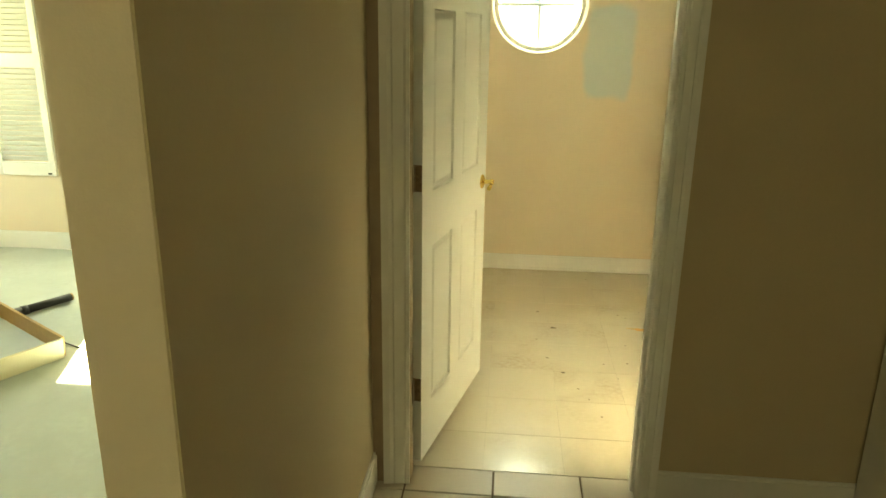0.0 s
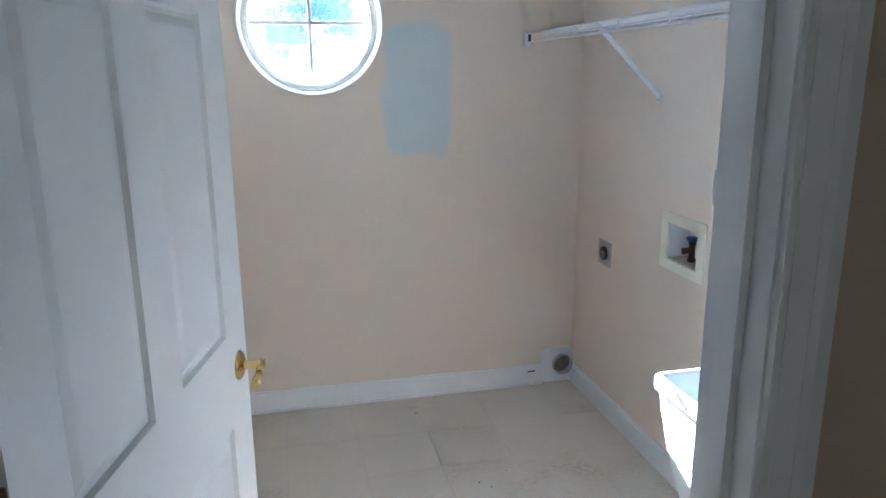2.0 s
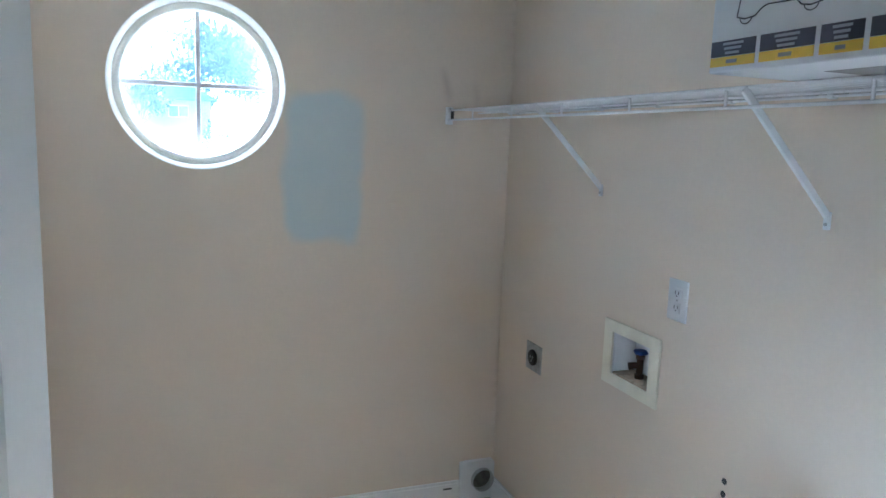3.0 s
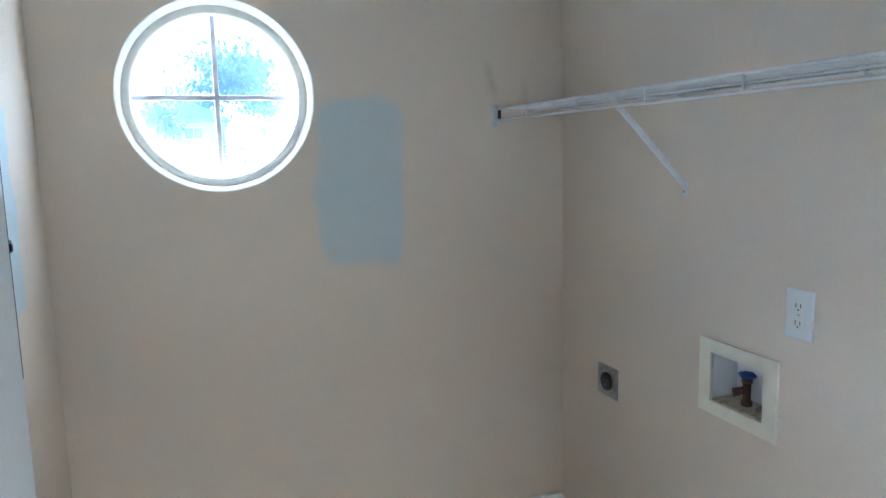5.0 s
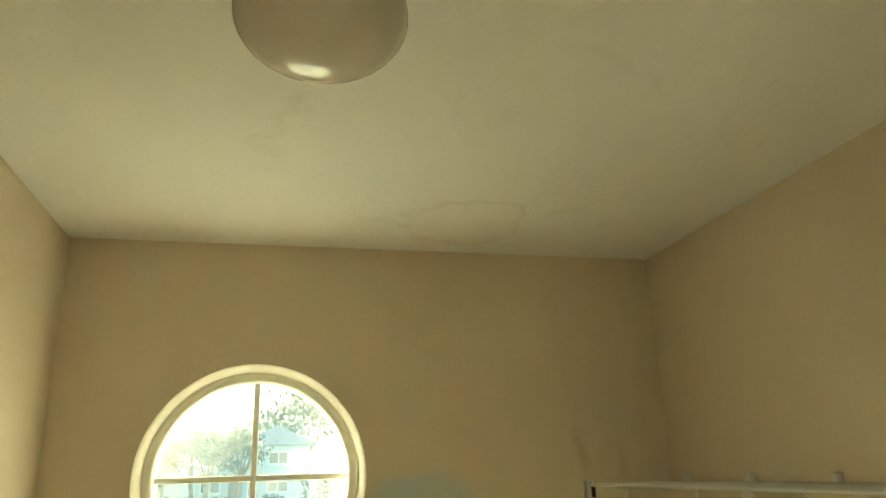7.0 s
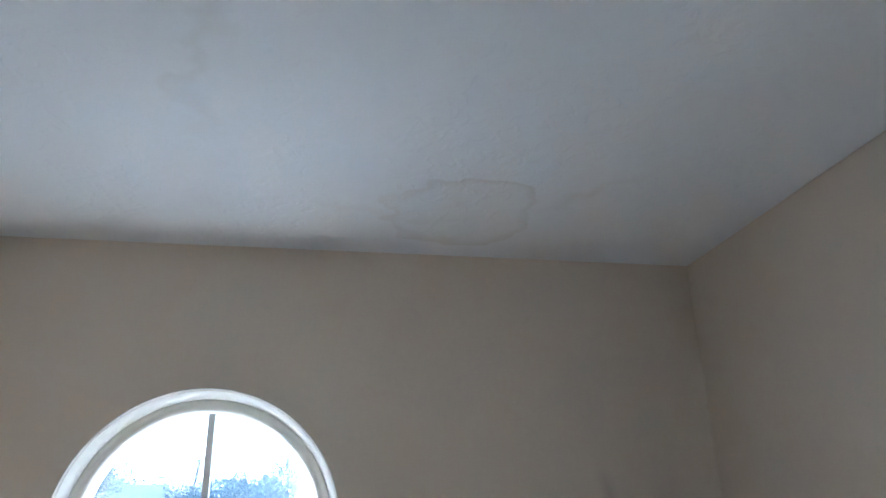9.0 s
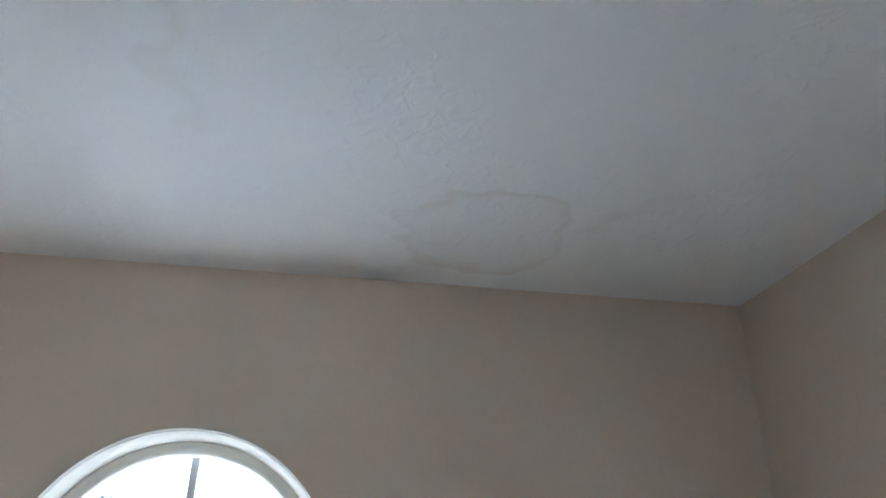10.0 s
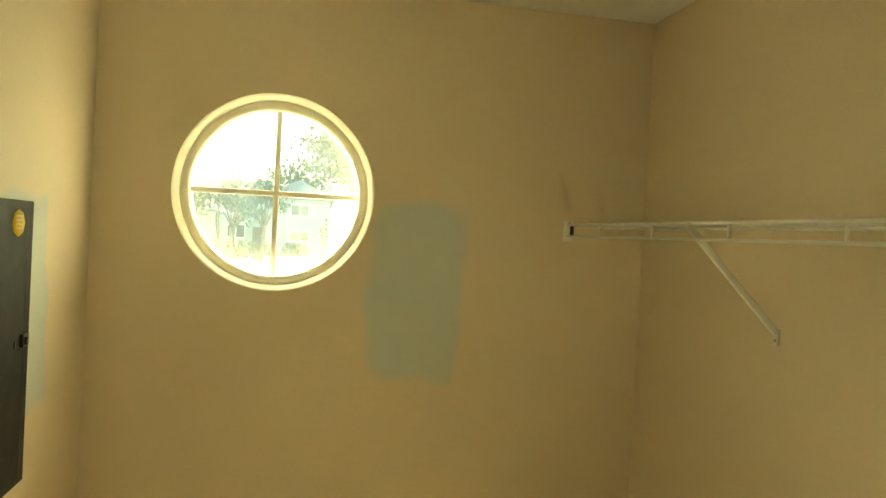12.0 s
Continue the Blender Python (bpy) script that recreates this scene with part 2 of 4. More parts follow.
def ceiling_material():
    """White knockdown texture with one brown water ring."""
    m = material("textured_ceiling_paint", (0.84, 0.84, 0.83), 0.85)
    n, l = m.node_tree.nodes, m.node_tree.links
    b = n["Principled BSDF"]
    geo = n.new("ShaderNodeNewGeometry")
    lump = n.new("ShaderNodeTexNoise")
    lump.inputs["Scale"].default_value, lump.inputs["Detail"].default_value, lump.inputs["Distortion"].default_value = 28, 3, 0.8
    l.new(geo.outputs["Position"], lump.inputs["Vector"])
    ramp = n.new("ShaderNodeMapRange")
    ramp.inputs[1].default_value, ramp.inputs[2].default_value = 0.5, 0.62
    l.new(lump.outputs["Fac"], ramp.inputs[0])
    u = n.new("ShaderNodeBump")
    u.inputs["Strength"].default_value, u.inputs["Distance"].default_value = 0.17, 0.004
    l.new(ramp.outputs[0], u.inputs["Height"])
    l.new(u.outputs[0], b.inputs["Normal"])
    # water ring: distance from its centre, stretched and wobbled
    warp = n.new("ShaderNodeTexNoise")
    warp.inputs["Scale"].default_value = 10
    l.new(geo.outputs["Position"], warp.inputs["Vector"])
    sub = n.new("ShaderNodeVectorMath")
    sub.operation = "MULTIPLY_ADD"
    l.new(warp.outputs["Color"], sub.inputs[0])
    sub.inputs[1].default_value = (0.15, 0.13, 0)
    l.new(geo.outputs["Position"], sub.inputs[2])
    shift = n.new("ShaderNodeVectorMath")
    shift.operation = "SUBTRACT"
    l.new(sub.outputs[0], shift.inputs[0])
    shift.inputs[1].default_value = (1.10, 2.285, 2.44)
    scale = n.new("ShaderNodeVectorMath")
    scale.operation = "MULTIPLY"
    l.new(shift.outputs[0], scale.inputs[0])
    scale.inputs[1].default_value = (1 / 0.182, 1 / 0.185, 0)
    length = n.new("ShaderNodeVectorMath")
    length.operation = "LENGTH"
    l.new(scale.outputs[0], length.inputs[0])
    ring = n.new("ShaderNodeValToRGB")
    e = ring.color_ramp.elements
    e[0].position, e[0].color = 0.0, (0.04, 0.04, 0.04, 1)
    e[1].position, e[1].color = 1.0, (0, 0, 0, 1)
    for p, v in ((0.40, 0.06), (0.478, 0.34), (0.505, 0.0)):
        q = e.new(p)
        q.color = (v, v, v, 1)
    half = n.new("ShaderNodeMath")
    half.operation = "MULTIPLY"
    half.inputs[1].default_value = 0.5
    l.new(length.outputs["Value"], half.inputs[0])
    l.new(half.outputs[0], ring.inputs[0])
    fade = n.new("ShaderNodeMath")
    fade.operation = "MULTIPLY"
    spots = n.new("ShaderNodeTexNoise")
    spots.inputs["Scale"].default_value = 9
    l.new(geo.outputs["Position"], spots.inputs["Vector"])
    l.new(ring.outputs[0], fade.inputs[0])
    l.new(spots.outputs["Fac"], fade.inputs[1])
    mix = n.new("ShaderNodeMix")
    mix.data_type = "RGBA"
    mix.inputs[6].default_value, mix.inputs[7].default_value = (0.84, 0.84, 0.83, 1), (0.50, 0.38, 0.22, 1)
    # fainter, wider ring of an older leak
    shift2, len2, arc, gap, keep, both = (n.new("ShaderNodeVectorMath"), n.new("ShaderNodeVectorMath"), n.new("ShaderNodeValToRGB"), n.new("ShaderNodeMapRange"), n.new("ShaderNodeMath"), n.new("ShaderNodeMath"))
    shift2.operation, len2.operation, keep.operation, both.operation = "SUBTRACT", "LENGTH", "MULTIPLY", "ADD"
    l.new(sub.outputs[0], shift2.inputs[0])
    shift2.inputs[1].default_value = (1.01, 1.87, 2.44)
    l.new(shift2.outputs[0], len2.inputs[0])
    l.new(len2.outputs["Value"], arc.inputs[0])
    a = arc.color_ramp.elements
    a[0].position, a[0].color = 0.425, (0.0, 0.0, 0.0, 1)
    a[1].position, a[1].color = 0.470, (0, 0, 0, 1)
    q = a.new(0.452)
    q.color = (0.13, 0.13, 0.13, 1)
    old = n.new("ShaderNodeTexNoise")
    old.inputs["Scale"].default_value = 2.6
    l.new(geo.outputs["Position"], old.inputs["Vector"])
    gap.inputs[1].default_value, gap.inputs[2].default_value = 0.44, 0.58
    l.new(old.outputs["Fac"], gap.inputs[0])
    l.new(arc.outputs[0], keep.inputs[0])
    l.new(gap.outputs[0], keep.inputs[1])
    l.new(fade.outputs[0], both.inputs[0])
    l.new(keep.outputs[0], both.inputs[1])
    l.new(both.outputs[0], mix.inputs[0])
    l.new(mix.outputs[2], b.inputs["Base Color"])
    return m


CEIL = ceiling_material()


# ---- mesh helpers ----
def box(bm, x0, x1, y0, y1, z0, z1, bevel=0.0):
    vs = [bm.verts.new((x, y, z)) for x in (x0, x1) for y in (y0, y1) for z in (z0, z1)]
    fs = [bm.faces.new([vs[i] for i in q]) for q in ((0, 1, 3, 2), (4, 6, 7, 5), (0, 4, 5, 1), (2, 3, 7, 6), (0, 2, 6, 4), (1, 5, 7, 3))]
    if bevel:
        edges = list({e for f in fs for e in f.edges})
        bmesh.ops.bevel(bm, geom=edges, offset=bevel, segments=2, affect="EDGES", profile=0.5)
    return bm


def boxes(*list_of, bevel=0.0):
    bm = bmesh.new()
    for b in list_of:
        box(bm, *b, bevel=bevel)
    return bm


def tube(bm, a, b, r0, r1=None, seg=12, caps=True):
    a, b = Vector(a), Vector(b)
    r1 = r0 if r1 is None else r1
    q = (b - a).to_track_quat("Z", "Y")
    rings = []
    for p, r in ((a, r0), (b, r1)):
        rings.append([bm.verts.new(p + q @ Vector((r * math.cos(2 * math.pi * i / seg), r * math.sin(2 * math.pi * i / seg), 0))) for i in range(seg)])
    for i in range(seg):
        f = bm.faces.new((rings[0][i], rings[0][(i + 1) % seg], rings[1][(i + 1) % seg], rings[1][i]))
        f.smooth = True
    if caps:
        bm.faces.new(rings[0][::-1])
        bm.faces.new(rings[1])
    return bm


def lathe(bm, profile, origin=(0, 0, 0), axis="Z", seg=40, cap=False):
    """Turn a profile of (radius, height) about an axis through origin."""
    o = Vector(origin)
    rings = []
    for r, h in profile:
        ring = []
        for i in range(seg):
            a = 2 * math.pi * i / seg
            c, s = r * math.cos(a), r * math.sin(a)
            ring.append(bm.verts.new(o + (Vector((c, s, h)) if axis == "Z" else Vector((c, h, s)) if axis == "Y" else Vector((h, c, s)))))
        rings.append(ring)
    for p, q in zip(rings, rings[1:]):
        for i in range(seg):
            f = bm.faces.new((p[i], p[(i + 1) % seg], q[(i + 1) % seg], q[i]))
            f.smooth = True
    if cap:
        bm.faces.new(rings[-1])
        bm.faces.new(rings[0][::-1])
    return bm


def part(name, bm, mat, parent=None, label=""):
    bmesh.ops.recalc_face_normals(bm, faces=bm.faces)
    me = bpy.data.meshes.new(name)
    bm.to_mesh(me)
    bm.free()
    me.materials.append(mat)
    o = new(name, me)
    o.parent = parent
    if label:
        o["label"] = label
    return o


def thing(name, label, category, place=(0, 0, 0), turn=0.0, group=""):
    e = new(name)
    e.matrix_world = pose(*place, 0, 0, turn)
    return tagged(e, label, category, group)


def structure(name, bm, mat, label="", parent=None):
    o = part(name, bm, mat, parent)
    return tagged(o, label, "", "", "structure")


# ---- room shell ----
X0, X1, Y0, Y1, H = -0.06, 1.72, 0.005, 2.485, 2.44
WC, WZ, WR = 0.471, 1.777, 0.3035


def wall_with_round_hole(x0, x1, y0, y1, z0, z1, cx, cz, r):
    bm = bmesh.new()
    angles = [2 * math.pi * i / 72 for i in range(72)]
    angles += [math.atan2(z - cz, x - cx) % (2 * math.pi) for x in (x0, x1) for z in (z0, z1)]
    angles = sorted(set(angles))
    rows = []
    for a in angles:
        c, s = math.cos(a), math.sin(a)
        d = min([((x1 if c > 0 else x0) - cx) / c if abs(c) > 1e-6 else 1e9, ((z1 if s > 0 else z0) - cz) / s if abs(s) > 1e-6 else 1e9])
        rows.append([bm.verts.new(v) for v in ((cx + r * c, y0, cz + r * s), (cx + d * c, y0, cz + d * s), (cx + d * c, y1, cz + d * s), (cx + r * c, y1, cz + r * s))])
    for p, q in zip(rows, rows[1:] + rows[:1]):
        for i in range(4):
            bm.faces.new((p[i], p[(i + 1) % 4], q[(i + 1) % 4], q[i]))
    return bm


structure("wall_north", wall_with_round_hole(-0.24, 1.90, Y1, Y1 + 0.14, -0.1, 2.6, WC, WZ, WR), WALL, "beige painted wall with a round window")
structure("wall_east", boxes((X1, X1 + 0.18, -0.11, 1.420, -0.1, 2.6), (X1, X1 + 0.18, 1.624, Y1, -0.1, 2.6), (X1, X1 + 0.18, 1.420, 1.624, -0.1, 0.862), (X1, X1 + 0.18, 1.420, 1.624, 1.010, 2.6)), WALL, "beige painted laundry wall with utility boxes")
structure("wall_west", boxes((-0.24, X0, -0.11, Y1, -0.1, 2.6)), WALL, "beige painted laundry wall with breaker panel")
structure("wall_south", boxes((X0, -0.02, -0.106, Y0, 0, H), (0.83, X1, -0.106, Y0, 0, H), (-0.02, 0.83, -0.106, Y0, 2.06, H)), WALL, "beige painted wall around the doorway")
structure("wall_hall_north", boxes((0.83, X1, -0.11, -0.106, 0, H), (-0.02, 0.83, -0.11, -0.106, 2.06, H)), HALLSHADE, "hall wall around the doorway in shaded beige")
structure("trim_9", boxes((-0.134, -0.02, -0.1135, -0.11, 0, H)), JAMBTONE, "darker brown strip of wall beside the door casing")
structure("ceiling", boxes((-4.4, 3.0, -4.2, Y1, H, H + 0.12)), CEIL, "white textured ceiling with a brown water ring")
structure("floor", boxes((X0, X1, 0.0, Y1, -0.1, -0.0012)), GROUT, "cream vinyl laundry floor in worn squares")
structure("floor_hall", boxes((-0.6, 3.0, -4.2, 0.0, -0.1, -0.008)), TILEGROUT, "beige ceramic tile hall floor with brown grout")
structure("floor_den", boxes((-4.4, -0.6, -4.2, Y1, -0.1, -0.001), (-0.6, -0.24, -0.0, Y1, -0.1, -0.001)), CONCRETE, "bare pale concrete floor with stains")
# hall and side room
structure("wall_hall", boxes((-0.255, -0.138, -1.505, -0.11, 0, H)), HALLWALL, "beige side room wall with a free end")
# darker skin carries the hall side's shade; the free end stays light
structure("wall_hall_face", boxes((-0.138, -0.134, -1.503, -0.11, 0, H)), HALLSHADE, "hall face of the wall in shaded beige")
structure("wall_hall_east", boxes((1.56, 1.70, -0.9, -0.11, 0, H), (1.56, 1.70, -4.2, -1.8, 0, H), (1.56, 1.7, -1.8, -0.9, 2.06, H), (2.85, 3.0, -4.2, -0.11, 0, H), (1.70, 3.0, -0.11, 0.0, 0, H)), HALLSHADE, "hall side wall in shaded beige")
# unseen stub added to cut the light from the side room
structure("wall_hall_west", boxes((-0.255, -0.14, -4.2, -3.5, 0, H)), HALLSHADE, "unseen wall added to hold back side room light")
# rear opening and its sheet are unseen, added to light the hall
structure("wall_rear", boxes((-4.4, 0.4, -4.35, -4.2, -0.1, 2.6), (0.9, 3.0, -4.35, -4.2, -0.1, 2.6), (0.4, 0.9, -4.35, -4.2, 1.85, 2.6), (0.4, 0.9, -4.35, -4.2, -0.1, 1.35)), HALLSHADE, "unseen rear wall with an opening added for light")
structure("window_blind", boxes((0.39, 0.91, -4.30, -4.298, 1.34, 1.86)), LIGHTSHEET, "cream sheet added to warm the light of the rear opening")
structure("wall_den_north", boxes((-4.4, -2.44, Y1, Y1 + 0.14, -0.1, 2.6), (-1.9, -0.24, Y1, Y1 + 0.14, -0.1, 2.6), (-2.44, -1.9, Y1, Y1 + 0.14, -0.1, 0.70), (-2.44, -1.9, Y1, Y1 + 0.14, 1.04, 2.6)), HALLWALL, "beige side room wall with a window opening")
# the west opening is added out of view to let light in
structure("wall_den_west", boxes((-4.4, -4.25, -4.2, 0.7, -0.1, 2.6), (-4.4, -4.25, 2.0, Y1, -0.1, 2.6), (-4.4, -4.25, 0.7, 2.0, -0.1, 0.8), (-4.4, -4.25, 0.7, 2.0, 2.0, 2.6)), HALLWALL, "beige side room wall with an unseen opening added for light")


def board(name, x0, x1, y0, y1, h, t_axis, sign):
    """Baseboard with an eased top, standing t thick off a wall."""
    bm = bmesh.new()
    t = 0.013
    if t_axis == "y":
        box(bm, x0, x1, *sorted((y0, y0 + sign * t)), 0, h - 0.012)
        box(bm, x0, x1, *sorted((y0, y0 + sign * t * 0.6)), h - 0.012, h)
    else:
        box(bm, *sorted((x0, x0 + sign * t)), y0, y1, 0, h - 0.012)
        box(bm, *sorted((x0, x0 + sign * t * 0.6)), y0, y1, h - 0.012, h)
    return structure(name, bm, TRIM, "white painted baseboard")


board("baseboard_1", X0, 1.551, Y1, 0, 0.105, "y", -1)
board("baseboard_2", X1, 0, 0.6, Y1 - 0.014, 0.105, "x", -1)
board("baseboard_3", X0, 0, 0.9, Y1 - 0.014, 0.105, "x", 1)
structure("trim_8", boxes((X0 + 0.014, 1.551, Y1 - 0.024, Y1 - 0.0145, 0.0, 0.017), bevel=0.004), TRIM, "thin white shoe moulding along the baseboard")
board("baseboard_4", 0.880, 1.56, -0.11, 0, 0.12, "y", -1)
board("baseboard_5", -0.134, 0, -1.505, -0.112, 0.12, "x", 1)
board("baseboard_6", -4.25, -0.24, Y1, 0, 0.13, "y", -1)


def casing(name, x0, x1, side):
    """Moulded door casing, thicker at the outer edge; side +1 has the outer edge at x1."""
    bm = bmesh.new()
    w = x1 - x0
    prof = [(0, 0.010), (0.12, 0.012), (0.2, 0.008), (0.45, 0.013), (0.55, 0.015), (0.62, 0.012), (0.75, 0.017), (1.0, 0.018)]
    pts = [((x0 + w * u) if side > 0 else (x1 - w * u), -0.11 - d) for u, d in prof]
    pts = [(pts[0][0], -0.11)] + pts + [(pts[-1][0], -0.11)]
    low, high = [bm.verts.new((x, y, 0)) for x, y in pts], [bm.verts.new((x, y, 2.10)) for x, y in pts]
    for i in range(len(pts) - 1):
        bm.faces.new((low[i], low[i + 1], high[i + 1], high[i]))
    bm.faces.new(low)
    bm.faces.new(high)
    return structure(name, bm, TRIM, "white moulded door casing")


casing("trim_1", -0.095, -0.001, -1)
casing("trim_2", 0.814, 0.878, 1)
structure("trim_3", boxes((-0.095, 0.878, -0.128, -0.11, 2.10, 2.17)), TRIM, "white moulded door casing")
structure("trim_7", boxes((-0.02, 0.0, -0.11, -0.022, 0, 2.06), (-0.02, -0.012, -0.022, Y0, 0, 2.06)), JAMBTONE, "hinge side door jamb, its shade put in as brown")
structure("trim_4", boxes((0.81, 0.83, -0.11, Y0, 0, 2.06), (0.0, 0.81, -0.11, Y0, 2.042, 2.06)), TRIM, "white painted door jamb")
structure("trim_5", boxes((0.799, 0.81, -0.072, -0.036, 0, 2.042), (0.011, 0.799, -0.072, -0.036, 2.031, 2.042)), TRIM, "white painted door stop")
structure("trim_6", boxes((1.54, 1.56, -0.40, -0.126, 0, 2.1), bevel=0.003), TRIM, "white casing of another doorway")


# ---- round window ----
def round_window():
    w = tagged(new("window_1"), "round white window with a four-pane cross muntin", "window", "", "structure")
    w.matrix_world = pose(WC, Y1, WZ)
    bm = bmesh.new()
    lathe(bm, [(0.3085, -0.0005), (0.3085, -0.009), (0.3077, -0.0098), (0.3065, -0.0095), (0.2912, 0.050), (0.2912, 0.062), (0.3030, 0.062), (0.3030, -0.0005)], axis="Y", seg=96)
    part("window_casing", bm, SASHPAINT, w)
    bm = bmesh.new()
    lathe(bm, [(0.2910, 0.128), (0.2910, 0.050), (0.2895, 0.047), (0.2680, 0.051), (0.2640, 0.058), (0.2630, 0.128), (0.2910, 0.128)], axis="Y", seg=96)
    part("window_frame", bm, SASHPAINT, w)
    part("muntin", boxes((-0.0085, 0.0085, 0.086, 0.100, -0.265, 0.265), bevel=0.002), PLASTIC, w)
    part("muntin", boxes((-0.265, 0.265, 0.0865, 0.0995, -0.0085, 0.0085), bevel=0.002), PLASTIC, w)
    bm = bmesh.new()
    lathe(bm, [(0.0001, 0.091), (0.2655, 0.091), (0.2655, 0.095), (0.0001, 0.095)], axis="Y", seg=64)
    g = part("pane", bm, GLASS, w)
    g.visible_shadow = False


round_window()


# ---- door ----
def door():
    d = tagged(new("door_1"), "open white six-panel hollow door with brass knob", "door", "", "structure")
    d.matrix_world = pose(0.031, -0.0385, 0, 0, 0, 77.0)
    # local: x along the leaf from the hinge, y from 0 (hall face) to +0.035 (room face)
    W, T = 0.812, 0.035
    bm = bmesh.new()
    xs, zs = ((0.108, 0.340), (0.454, 0.688)), ((0.25, 0.865), (1.057, 1.66), (1.76, 1.925))
    grid_x = sorted({0.0, W, *[v for p in xs for v in p]})
    grid_z = sorted({0.045, 2.03, *[v for p in zs for v in p]})
    for face, sgn in ((0.0, 1), (T, -1)):
        for i in range(len(grid_x) - 1):
            for k in range(len(grid_z) - 1):
                a, b, c, e = grid_x[i], grid_x[i + 1], grid_z[k], grid_z[k + 1]
                if (a, b) in xs and (c, e) in zs:
                    steps = [(0, 0), (0.004, 0.009), (0.012, 0.010), (0.028, 0.002), (0.034, 0.0015)]
                    loops = [[bm.verts.new((x, face + sgn * dep, z)) for x, z in ((a + m, c + m), (b - m, c + m), (b - m, e - m), (a + m, e - m))] for m, dep in steps]
                    for p, q in zip(loops, loops[1:]):
                        for j in range(4):
                            bm.faces.new((p[j], p[(j + 1) % 4], q[(j + 1) % 4], q[j]))
                    bm.faces.new(loops[-1])
                else:
                    bm.faces.new([bm.verts.new((x, face, z)) for x, z in ((a, c), (b, c), (b, e), (a, e))])
    rim = [(0, 0.045), (W, 0.045), (W, 2.03), (0, 2.03)]
    for p, q in zip(rim, rim[1:] + rim[:1]):
        bm.faces.new([bm.verts.new(v) for v in ((p[0], 0, p[1]), (q[0], 0, q[1]), (q[0], T, q[1]), (p[0], T, p[1]))])
    bmesh.ops.remove_doubles(bm, verts=bm.verts, dist=1e-5)
    part("leaf", bm, DOORPAINT, d)
    for z in (0.34, 1.12, 1.82):
        bm = bmesh.new()
        box(bm, -0.0025, 0.0, 0.001, 0.040, z - 0.045, z + 0.045, bevel=0.0008)
        jam = Matrix.Translation((-0.004, 0.0295, z)) @ Matrix.Rotation(radians(77.0), 4, "Z").inverted()
        leaf = bmesh.new()
        box(leaf, 0.0008, 0.0028, -0.034, 0.0, -0.045, 0.045, bevel=0.0008)
        bmesh.ops.transform(leaf, matrix=jam, verts=leaf.verts)
        me = bpy.data.meshes.new("jamb_leaf")
        leaf.to_mesh(me)
        leaf.free()
        bm.from_mesh(me)
        for k in range(5):
            tube(bm, (-0.004, 0.0295, z - 0.045 + k * 0.018), (-0.004, 0.0295, z - 0.0285 + k * 0.018), 0.0065, seg=10)
        for u in (-0.03, 0.0, 0.03):
            tube(bm, (-0.0035, 0.010 + 0.006 * (u == 0), z + u), (-0.002, 0.010 + 0.006 * (u == 0), z + u), 0.0035, seg=8)
        part("hinge", bm, OLDBRASS, d, "dull antique brass hinge")
    for sgn in (-1, 1):
        y0 = 0.0 if sgn < 0 else T
        bm = bmesh.new()
        lathe(bm, [(0.0005, y0 + sgn * 0.011), (0.014, y0 + sgn * 0.011), (0.027, y0 + sgn * 0.006), (0.0315, y0 + sgn * 0.001), (0.0315, y0)], (0.755, 0, 0.972), "Y", 32)
        lathe(bm, [(0.010, y0 + sgn * 0.008), (0.009, y0 + sgn * 0.030), (0.012, y0 + sgn * 0.038), (0.0135, y0 + sgn * 0.045), (0.011, y0 + sgn * 0.052), (0.0005, y0 + sgn * 0.054)], (0.755, 0, 0.972), "Y", 24)
        # lever arm, drooping towards the hinge
        tube(bm, (0.755, y0 + sgn * 0.046, 0.972), (0.731, y0 + sgn * 0.048, 0.965), 0.0085, 0.0075, 12)
        tube(bm, (0.731, y0 + sgn * 0.048, 0.965), (0.699, y0 + sgn * 0.046, 0.953), 0.0075, 0.0095, 12)
        part("door_handle", bm, BRASS, d, "polished brass lever handle")
    part("latch", boxes((0.812, 0.8135, 0.006, 0.029, 0.944, 1.000), (0.8135, 0.821, 0.011, 0.024, 0.962, 0.982)), BRASS, d, "brass latch plate")


door()
sp = thing("strike_plate", "brass strike plate screwed to the white door jamb", "strike plate")
part("plate", boxes((0.8075, 0.81, -0.032, 0.000, 0.915, 0.985), bevel=0.0006), BRASS, sp)
part("latch_hole", boxes((0.8068, 0.8078, -0.023, -0.008, 0.937, 0.963)), BLACK, sp)


